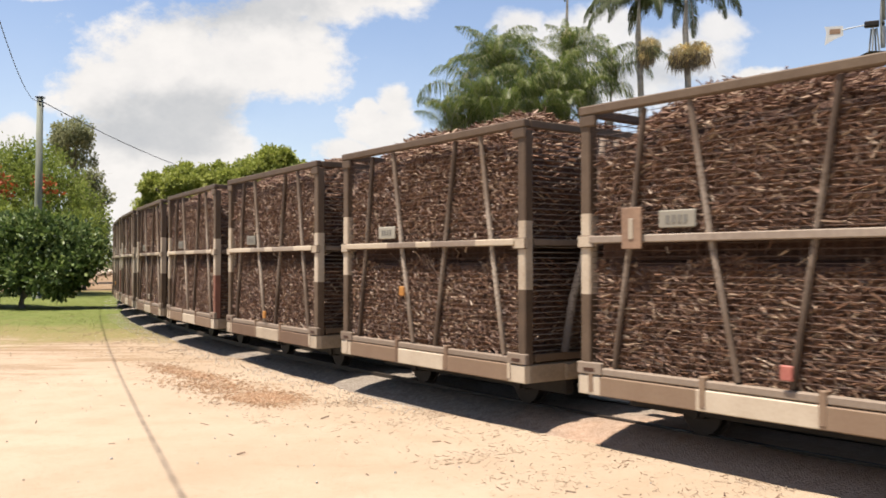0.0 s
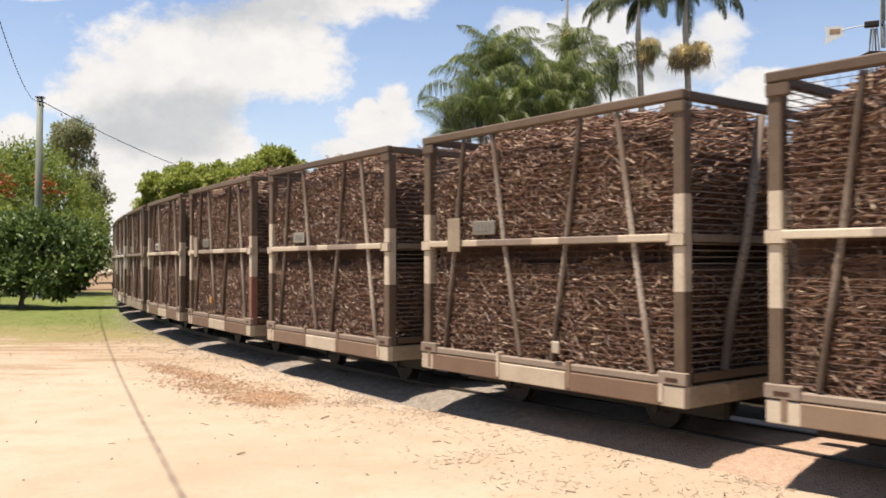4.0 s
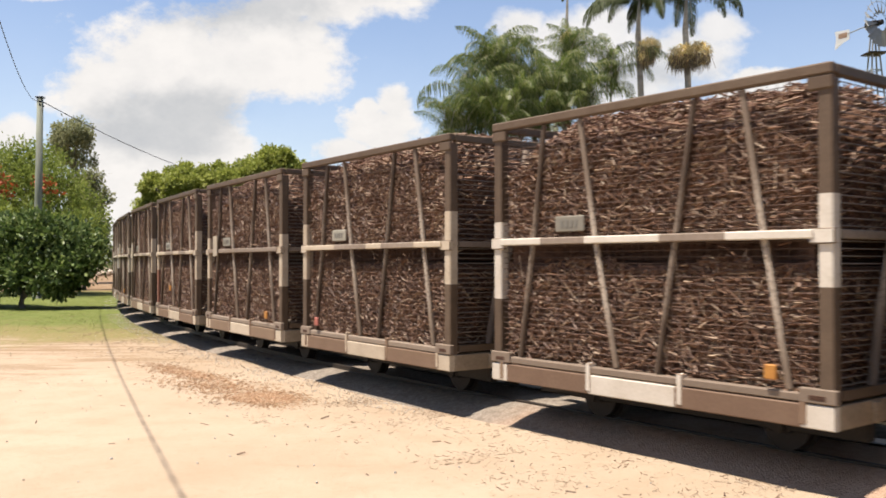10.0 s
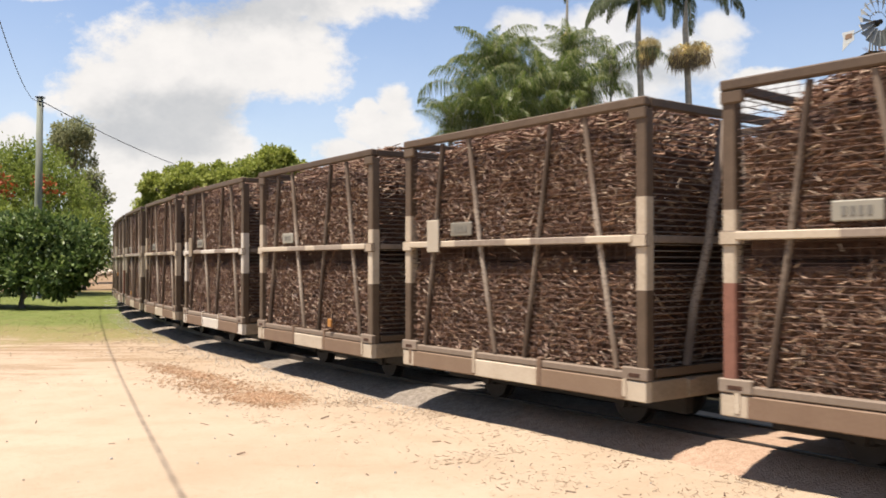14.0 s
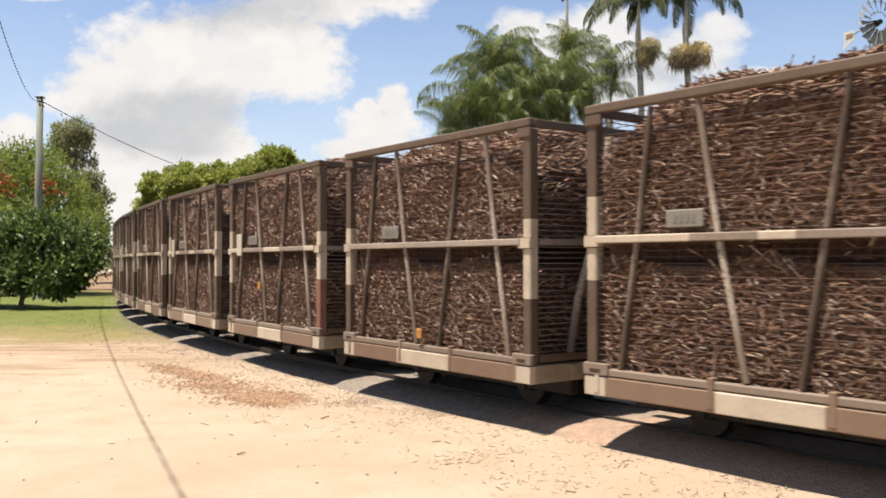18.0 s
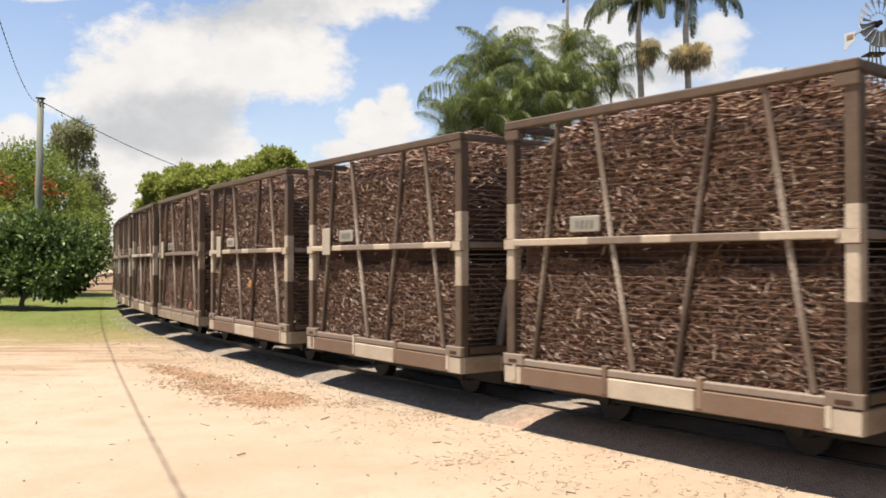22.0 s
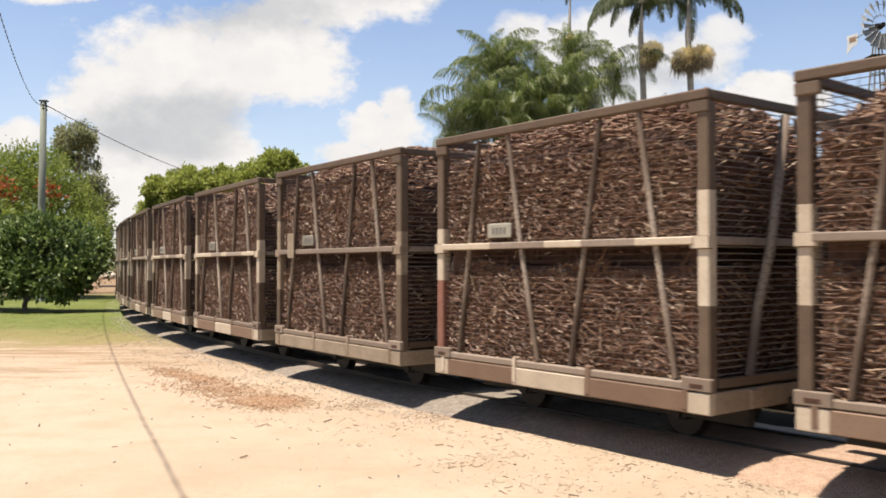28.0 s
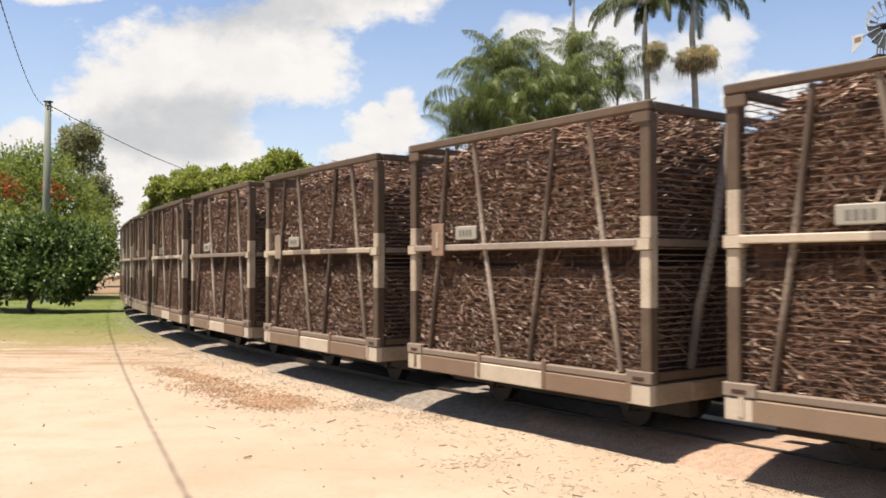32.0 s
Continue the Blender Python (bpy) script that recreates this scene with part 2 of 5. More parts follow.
def ground_material():
    """Pale sand that gives way to lawn behind, with trodden straw along the line."""
    mt = bpy.data.materials.new("sand_and_lawn")
    mt.use_nodes = True
    add, link = nodes_of(mt.node_tree)
    co = add("ShaderNodeTexCoord")
    sep = add("ShaderNodeSeparateXYZ")
    link(co.outputs["Object"], sep.inputs[0])

    def noise_(scale, detail=5, rough=.55, st=(1, 1, 1)):
        mp = add("ShaderNodeMapping")
        mp.inputs["Scale"].default_value = st
        link(co.outputs["Object"], mp.inputs[0])
        n = add("ShaderNodeTexNoise")
        link(mp.outputs[0], n.inputs["Vector"])
        n.inputs["Scale"].default_value, n.inputs["Detail"].default_value, n.inputs["Roughness"].default_value = scale, detail, rough
        return n.outputs["Fac"]

    def m(op, a, b=0.0, c=0.0):
        n = add("ShaderNodeMath", op=op)
        for i, v in enumerate((a, b, c)):
            if isinstance(v, (int, float)):
                n.inputs[i].default_value = v
            else:
                link(v, n.inputs[i])
        return n.outputs[0]

    def smooth(v, lo, hi):
        n = add("ShaderNodeMapRange")
        n.interpolation_type = "SMOOTHSTEP"
        link(v, n.inputs[0])
        n.inputs[1].default_value, n.inputs[2].default_value = lo, hi
        return n.outputs[0]

    def mix(f, a, b):
        n = add("ShaderNodeMix", kind="RGBA")
        link(f, n.inputs[0])
        for i, v in ((6, a), (7, b)):
            if isinstance(v, tuple):
                n.inputs[i].default_value = (*v, 1)
            else:
                link(v, n.inputs[i])
        return n.outputs[2]
    broad, mid_, fine, grit = noise_(.35), noise_(2.2), noise_(14, 6, .65), noise_(120, 3)
    sand = mix(smooth(broad, .3, .7), (.296, .228, .158), (.348, .278, .202))
    sand = mix(m("MULTIPLY", smooth(mid_, .42, .72), .5), sand, (.279, .207, .138))
    sand = mix(m("MULTIPLY", smooth(fine, .5, .8), .55), sand, (.251, .177, .111))
    sand = mix(m("MULTIPLY", smooth(grit, .58, .75), .6), sand, (.206, .148, .100))
    # redder worn earth at the lawn's edge
    y = sep.outputs[1]
    edge = m("ADD", y, m("MULTIPLY", m("SUBTRACT", mid_, .5), 3.2))
    edge = m("ADD", edge, m("MULTIPLY", m("SUBTRACT", fine, .5), 2.0))
    streak = noise_(1.1, 6, .62, (.35, 2.3, 1))
    worn = m("MULTIPLY", smooth(edge, 10.5, 14.0), m("ADD", .1, m("MULTIPLY", smooth(streak, .46, .62), .5)))
    sand = mix(worn, sand, (.212, .134, .071))
    sand = mix(m("MULTIPLY", smooth(streak, .58, .74), .35), sand, (.251, .183, .117))
    side = m("MULTIPLY", smooth(m("MULTIPLY", sep.outputs[0], -1.0), 2.8, 5.2), m("MULTIPLY", smooth(edge, 9.8, 11.4), smooth(m("ADD", streak, m("MULTIPLY", m("SUBTRACT", fine, .5), .35)), .47, .58)))
    sand = mix(m("MULTIPLY", side, .3), sand, (.142, .091, .048))
    lawn = mix(smooth(mid_, .3, .7), (.086, .109, .027), (.123, .140, .041))
    lawn = mix(m("MULTIPLY", smooth(fine, .45, .8), .6), lawn, (.154, .148, .058))
    dirt = mix(smooth(fine, .4, .7), (.171, .112, .065), (.240, .171, .105))
    far_dirt = smooth(edge, 40, 47)
    green = mix(far_dirt, lawn, dirt)
    patchy = m("ADD", edge, m("MULTIPLY", m("SUBTRACT", broad, .5), 9.0))
    half = mix(smooth(fine, .35, .65), (.206, .154, .076), (.148, .142, .050))
    col = mix(smooth(patchy, 14.2, 17.5), sand, half)
    col = mix(smooth(patchy, 17.5, 22.0), col, green)
    b = add("ShaderNodeBsdfPrincipled")
    link(col, b.inputs["Base Color"])
    b.inputs["Roughness"].default_value, b.inputs["Specular IOR Level"].default_value = .95, .1
    bp = add("ShaderNodeBump")
    bp.inputs["Strength"].default_value, bp.inputs["Distance"].default_value = .5, .03
    link(m("ADD", m("MULTIPLY", fine, .7), m("MULTIPLY", grit, .3)), bp.inputs["Height"])
    link(bp.outputs[0], b.inputs["Normal"])
    out = add("ShaderNodeOutputMaterial")
    link(b.outputs[0], out.inputs[0])
    return mt


GROUND = ground_material()


def bed_material():
    """Grey trodden ballast that turns to pinkish packed earth where the road crosses the line."""
    mt = bpy.data.materials.new("ballast_and_earth")
    mt.use_nodes = True
    add, link = nodes_of(mt.node_tree)
    co = add("ShaderNodeTexCoord")
    sep = add("ShaderNodeSeparateXYZ")
    link(co.outputs["Object"], sep.inputs[0])
    facs = []
    for sc, dt in ((1.6, 5), (16, 5), (70, 3)):
        n = add("ShaderNodeTexNoise")
        link(co.outputs["Object"], n.inputs["Vector"])
        n.inputs["Scale"].default_value, n.inputs["Detail"].default_value = sc, dt
        facs.append(n.outputs["Fac"])
    cols = []
    for stops in ([(.10, .082, .064), (.18, .152, .122), (.30, .262, .215)], [(.20, .128, .085), (.30, .205, .143), (.37, .27, .195)]):
        r = add("ShaderNodeValToRGB")
        for i, c in enumerate(stops):
            e = r.color_ramp.elements[i] if i < 2 else r.color_ramp.elements.new(.7)
            e.position, e.color = .3 + .2 * i, (*c, 1)
        mixn = add("ShaderNodeMix", kind="FLOAT")
        mixn.inputs[0].default_value = .55
        link(facs[1], mixn.inputs[2])
        link(facs[2], mixn.inputs[3])
        link(mixn.outputs[0], r.inputs[0])
        cols.append(r.outputs[0])
    where = add("ShaderNodeMath", op="MULTIPLY_ADD")
    link(facs[0], where.inputs[0])
    where.inputs[1].default_value = 2.4
    link(sep.outputs[1], where.inputs[2])
    sm = add("ShaderNodeMapRange")
    sm.interpolation_type = "SMOOTHSTEP"
    link(where.outputs[0], sm.inputs[0])
    sm.inputs[1].default_value, sm.inputs[2].default_value = 9.6, 8.0
    mx = add("ShaderNodeMix", kind="RGBA")
    link(sm.outputs[0], mx.inputs[0])
    link(cols[0], mx.inputs[6])
    link(cols[1], mx.inputs[7])
    b = add("ShaderNodeBsdfPrincipled")
    link(mx.outputs[2], b.inputs["Base Color"])
    b.inputs["Roughness"].default_value, b.inputs["Specular IOR Level"].default_value = .95, .1
    bp = add("ShaderNodeBump")
    bp.inputs["Strength"].default_value, bp.inputs["Distance"].default_value = .6, .03
    link(facs[2], bp.inputs["Height"])
    link(bp.outputs[0], b.inputs["Normal"])
    out = add("ShaderNodeOutputMaterial")
    link(b.outputs[0], out.inputs[0])
    return mt


BALLAST = bed_material()
# near-black ground colour: stands in for the deep shade seen beneath the bins
VERGE_SHADE = material("shade_dark_verge", [(.018, .015, .008), (.032, .026, .014), (.056, .037, .026)], 1.5, .9, 18, .6, dist=.05, spec=.05)


# ---- mesh helpers ----
def mesh_of(name, verts, faces, mats, index=None, smooth=False):
    me = bpy.data.meshes.new(name)
    me.from_pydata([tuple(v) for v in verts], [], [tuple(f) for f in faces])
    for mt in mats:
        me.materials.append(mt)
    if index is not None:
        me.polygons.foreach_set("material_index", index)
    if smooth:
        me.polygons.foreach_set("use_smooth", [True] * len(me.polygons))
    me.update()
    return me


def part(name, me, parent=None, label="", m=None):
    """One mesh object, under a thing or a part; me: a mesh or a bmesh with its materials list."""
    ob = new(name, me)
    if parent is not None:
        ob.parent = parent
    if m is not None:
        ob.matrix_basis = m
    if label:
        tagged(ob, label)
    return ob


def empty(name, m=None):
    ob = new(name)
    ob.empty_display_size = .3
    if m is not None:
        ob.matrix_basis = m
    return ob


def bars(pieces, mats, bevel=.006):
    """Square bars in one mesh; each piece: a, b (ends), width across, height, material index, up vector."""
    bm = bmesh.new()
    for a, b, w, h, mi, up in pieces:
        a, b = Vector(a), Vector(b)
        ax = (b - a).normalized()
        sd = ax.cross(Vector(up)).normalized()
        u2 = sd.cross(ax).normalized()
        vs = []
        for p in (a, b):
            for sx, sy in ((-1, -1), (1, -1), (1, 1), (-1, 1)):
                vs.append(bm.verts.new(p + sd * (w / 2 * sx) + u2 * (h / 2 * sy)))
        for f in ((0, 3, 2, 1), (4, 5, 6, 7), (0, 1, 5, 4), (1, 2, 6, 5), (2, 3, 7, 6), (3, 0, 4, 7)):
            bm.faces.new([vs[i] for i in f]).material_index = mi
    bmesh.ops.recalc_face_normals(bm, faces=bm.faces)
    if bevel:
        bmesh.ops.bevel(bm, geom=bm.edges[:], offset=bevel, segments=1, affect="EDGES", clamp_overlap=True)
    me = bpy.data.meshes.new("bars")
    bm.to_mesh(me)
    bm.free()
    for mt in mats:
        me.materials.append(mt)
    return me


def strut(pts, mids, w, h, up, mats, ch=.007):
    """One continuous chamfered bar through pts; mids: the paint of each length."""
    pts = [Vector(p) for p in pts]
    prof = [(-w / 2 + ch, -h / 2), (w / 2 - ch, -h / 2), (w / 2, -h / 2 + ch), (w / 2, h / 2 - ch), (w / 2 - ch, h / 2), (-w / 2 + ch, h / 2), (-w / 2, h / 2 - ch), (-w / 2, -h / 2 + ch)]
    verts, faces, idx = [], [], []
    for i, p in enumerate(pts):
        ax = (pts[min(i + 1, len(pts) - 1)] - pts[max(i - 1, 0)]).normalized()
        sd = ax.cross(Vector(up)).normalized()
        u2 = sd.cross(ax).normalized()
        verts += [p + sd * a + u2 * b for a, b in prof]
    for i in range(len(pts) - 1):
        for k in range(8):
            faces.append((i * 8 + k, i * 8 + (k + 1) % 8, i * 8 + 8 + (k + 1) % 8, i * 8 + 8 + k))
            idx.append(mids[i])
    faces += [tuple(range(7, -1, -1)), tuple(range(len(pts) * 8 - 8, len(pts) * 8))]
    idx += [mids[0], mids[-1]]
    return mesh_of("strut", verts, faces, mats, idx)


def strut_of(rows, w, h, up, mats, ch=.007):
    return strut([rows[0][0]] + [r[1] for r in rows], [r[2] for r in rows], w, h, up, mats, ch)


def box(x0, x1, y0, y1, z0, z1, mats, bevel=.006, mi=0):
    return bars([((x0, (y0 + y1) / 2, (z0 + z1) / 2), (x1, (y0 + y1) / 2, (z0 + z1) / 2), abs(y1 - y0), z1 - z0, mi, (0, 0, 1))], mats, bevel)


def rods(pts_a, pts_b, radii, sides=5, tip=1.0):
    """Many straight rods with caps: vertex array and face list."""
    a, b, r = np.asarray(pts_a, float), np.asarray(pts_b, float), np.asarray(radii, float)
    n = len(a)
    ax = b - a
    ax /= np.linalg.norm(ax, axis=1)[:, None] + 1e-9
    ref = np.where(np.abs(ax[:, 2:3]) > .9, np.array([[1., 0, 0]]), np.array([[0, 0, 1.]]))
    s1 = np.cross(ax, ref)
    s1 /= np.linalg.norm(s1, axis=1)[:, None]
    s2 = np.cross(ax, s1)
    ang = np.arange(sides) * 2 * np.pi / sides
    ring = s1[:, None] * np.cos(ang)[None, :, None] + s2[:, None] * np.sin(ang)[None, :, None]
    v = np.concatenate([a[:, None] + ring * r[:, None, None], b[:, None] + ring * (r * tip)[:, None, None]], 1).reshape(-1, 3)
    base = (np.arange(n) * 2 * sides).tolist()
    pat = [(i, (i + 1) % sides, sides + (i + 1) % sides, sides + i) for i in range(sides)]
    pat += [tuple(range(sides - 1, -1, -1)), tuple(range(sides, 2 * sides))]
    faces = [tuple(o + i for i in f) for o in base for f in pat]
    return v, faces


def tube(pts, radii, sides=7):
    """One bent, tapered tube through pts."""
    pts = [Vector(p) for p in pts]
    verts, faces = [], []
    for i, p in enumerate(pts):
        ax = (pts[min(i + 1, len(pts) - 1)] - pts[max(i - 1, 0)]).normalized()
        s1 = ax.cross(Vector((0, 0, 1)) if abs(ax.z) < .9 else Vector((1, 0, 0))).normalized()
        s2 = ax.cross(s1)
        for k in range(sides):
            q = 2 * math.pi * k / sides
            verts.append(p + (s1 * math.cos(q) + s2 * math.sin(q)) * radii[i])
    for i in range(len(pts) - 1):
        for k in range(sides):
            faces.append((i * sides + k, i * sides + (k + 1) % sides, (i + 1) * sides + (k + 1) % sides, (i + 1) * sides + k))
    faces.append(tuple(range(sides)))
    faces.append(tuple(range((len(pts) - 1) * sides, len(pts) * sides)))
    return verts, faces


def join(chunks):
    verts, faces = [], []
    for v, f in chunks:
        o = len(verts)
        verts.extend(v)
        faces.extend(tuple(o + i for i in q) for q in f)
    return verts, faces


# ---- the line of the railway ----
KNOTS = ([-170, -20, -10, 0, 8, 120], [.0081, .0081, .0145, .0134, .0140, .0140])
STEP = .25
ARC = np.arange(-170, 130.01, STEP)
_k = np.interp(ARC, *KNOTS)
_i0 = int(round(170 / STEP))
_th = np.concatenate([[0], np.cumsum((_k[1:] + _k[:-1]) / 2 * STEP)])
HEAD = _th - _th[_i0] - 0.9202
_x = np.concatenate([[0], np.cumsum((np.cos(HEAD[1:]) + np.cos(HEAD[:-1])) / 2 * STEP)])
_y = np.concatenate([[0], np.cumsum((np.sin(HEAD[1:]) + np.sin(HEAD[:-1])) / 2 * STEP)])
LINE_X, LINE_Y = _x - _x[_i0] + 1.5273, _y - _y[_i0] + 7.8118


def on_line(s, side=0.0, z=0.0):
    """The place s metres along the line and side metres to its left; and the heading there."""
    x, y, th = (float(np.interp(s, ARC, a)) for a in (LINE_X, LINE_Y, HEAD))
    return Vector((x - side * math.sin(th), y + side * math.cos(th), z)), th


PITCH_OF_BINS = 3.6132


SPEED = (-5.1803e-08, -7.9263e-07, -3.4769e-05, 0.0071813, 3.3249, 9.8856)
HITCH = ((0, 1, 2, 3, 6, 7, 8, 9, 10, 11, 12, 13, 14, 17, 18, 19, 20, 21, 22, 23, 24, 25, 28, 29, 30, 31, 32),
         (0.005, -0.001, -0.007, -0.007, 0.020, -0.005, 0.018, -0.005, -0.018, -0.012, 0.002, -0.002, 0.012, 0.016, -0.016, 0.004, -0.008, 0.003, -0.000, 0.013, -0.002, -0.013, 0.014, -0.015, 0.012, -0.007, 0.002))


def run(t):
    """How far the train has come along the line: a gentle gain of speed with slight hitches."""
    return float(np.polyval(SPEED, t - 16) + np.interp(t, *HITCH))


# ---- ground ----
def build_ground():
    xs = np.unique(np.concatenate([np.linspace(-3000, -60, 8), np.linspace(-60, -20, 9), np.linspace(-20, 20, 101), np.linspace(20, 60, 9), np.linspace(60, 3000, 8)]))
    ys = np.unique(np.concatenate([np.linspace(-2000, -30, 6), np.linspace(-30, 0, 11), np.linspace(0, 24, 81), np.linspace(24, 90, 23), np.linspace(90, 4000, 9)]))
    verts, faces = [], []
    for y in ys:
        for x in xs:
            z = 0.0
            if abs(x) < 30 and -20 < y < 60:
                z = .035 * (noise.noise((x * .5, y * .5, 0)) + .4 * noise.noise((x * 1.7, y * 1.7, 3)))
            verts.append((x, y, z - .02))
    n = len(xs)
    for j in range(len(ys) - 1):
        for i in range(n - 1):
            faces.append((j * n + i, j * n + i + 1, (j + 1) * n + i + 1, (j + 1) * n + i))
    tagged(part("ground", mesh_of("ground", verts, faces, [GROUND], smooth=True)), "pale dry sand yard running into green mown lawn", "ground", kind="structure")


build_ground()


def strip(s0, s1, profile, step=.5):
    """A ribbon along the line with a cross-section of (side, height) points."""
    verts, faces = [], []
    ss = np.arange(s0, s1 + .01, step)
    k = len(profile)
    for s in ss:
        crest = .42 + .58 * min(1.0, max(0.0, (s + 6) / 5))
        for side, z in profile:
            z = z * crest if z > 0 else z
            p, _ = on_line(s, side + .05 * noise.noise((s * .9, side, 1)), 0)
            verts.append((p.x, p.y, z + .008 * noise.noise((p.x * 2.3, p.y * 2.3, 7)) * (1 if z > .0 else 0)))
    for i in range(len(ss) - 1):
        for j in range(k - 1):
            faces.append((i * k + j, i * k + j + 1, (i + 1) * k + j + 1, (i + 1) * k + j))
    return verts, faces


BED = [(-1.15, -.10), (-.88, -.03), (-.68, .04), (-.45, .088), (0, .094), (.45, .088), (.68, .04), (.88, -.03), (1.15, -.10)]
bed = part("ballast_bed", mesh_of("ballast_bed", *strip(-168, 126, BED), [BALLAST], smooth=True))
tagged(bed, "trodden grey-brown ballast bed under the narrow track", "track bed", kind="structure")


# added strip beyond the rails; its dark colour paints the shade under the wagons
verge = part("grass_verge", mesh_of("grass_verge", *strip(-60, 40, [(1.15, -.06), (1.3, .012), (2.2, .03), (4, .03), (8, .03), (8.3, -.08)]), [VERGE_SHADE], smooth=True))
tagged(verge, "added ground on the far side of the track, coloured near-black as shade", "verge", kind="structure")


def build_track():
    track = empty("railway_track", pose(0, 0, 0))
    tagged(track, "narrow-gauge steel track on weathered sleepers, curving away", "railway track", kind="structure")
    head = [(-.025, .04), (-.025, .105), (.025, .105), (.025, .04)]
    for side in (-.335, .335):
        verts, faces = [], []
        ss = np.arange(-168, 126, 1.0)
        for s in ss:
            for dx, z in head:
                verts.append(on_line(s, side + dx, z)[0])
        for i in range(len(ss) - 1):
            for j in range(3):
                faces.append((i * 4 + j, i * 4 + j + 1, (i + 1) * 4 + j + 1, (i + 1) * 4 + j))
        part("rail", mesh_of("rail", verts, faces, [RAILTOP]), track)
    me = box(-.1, .1, -.6, .6, -.06, .022, [SLEEPER], .012)
    for i in range(-60, 25):
        p, th = on_line(i * .62, 0, .008)
        part("sleeper", me, track, m=pose(p.x, p.y, p.z, 0, 0, math.degrees(th) + .8 * math.sin(i * 7.1)))
    a, b = [], []
    for i in [*range(-270, -60), *range(25, 200)]:
        a.append(on_line(i * .62, -.6, -.02)[0])
        b.append(on_line(i * .62, .6, -.02)[0])
    v, f = rods(a, b, [.085] * len(a), 4)
    part("sleeper_row", mesh_of("sleeper_row", v, f, [SLEEPER]), track)["kind"] = "stuff"


build_track()

# ---- cane bins ----
LEN, WID, Z0, ZT = 3.05, 2.0, .40, 2.60
UP, NEAR = (0, 0, 1), (0, -1, 0)


def runs(axis_from, axis_to, cuts, at, first):
    """Lengths between the cuts, painted turn about brown and white."""
    edges = [axis_from, *[c for c in cuts if axis_from < c < axis_to], axis_to]
    return [(at(a), at(b), (first + i) % 2) for i, (a, b) in enumerate(zip(edges, edges[1:]))]


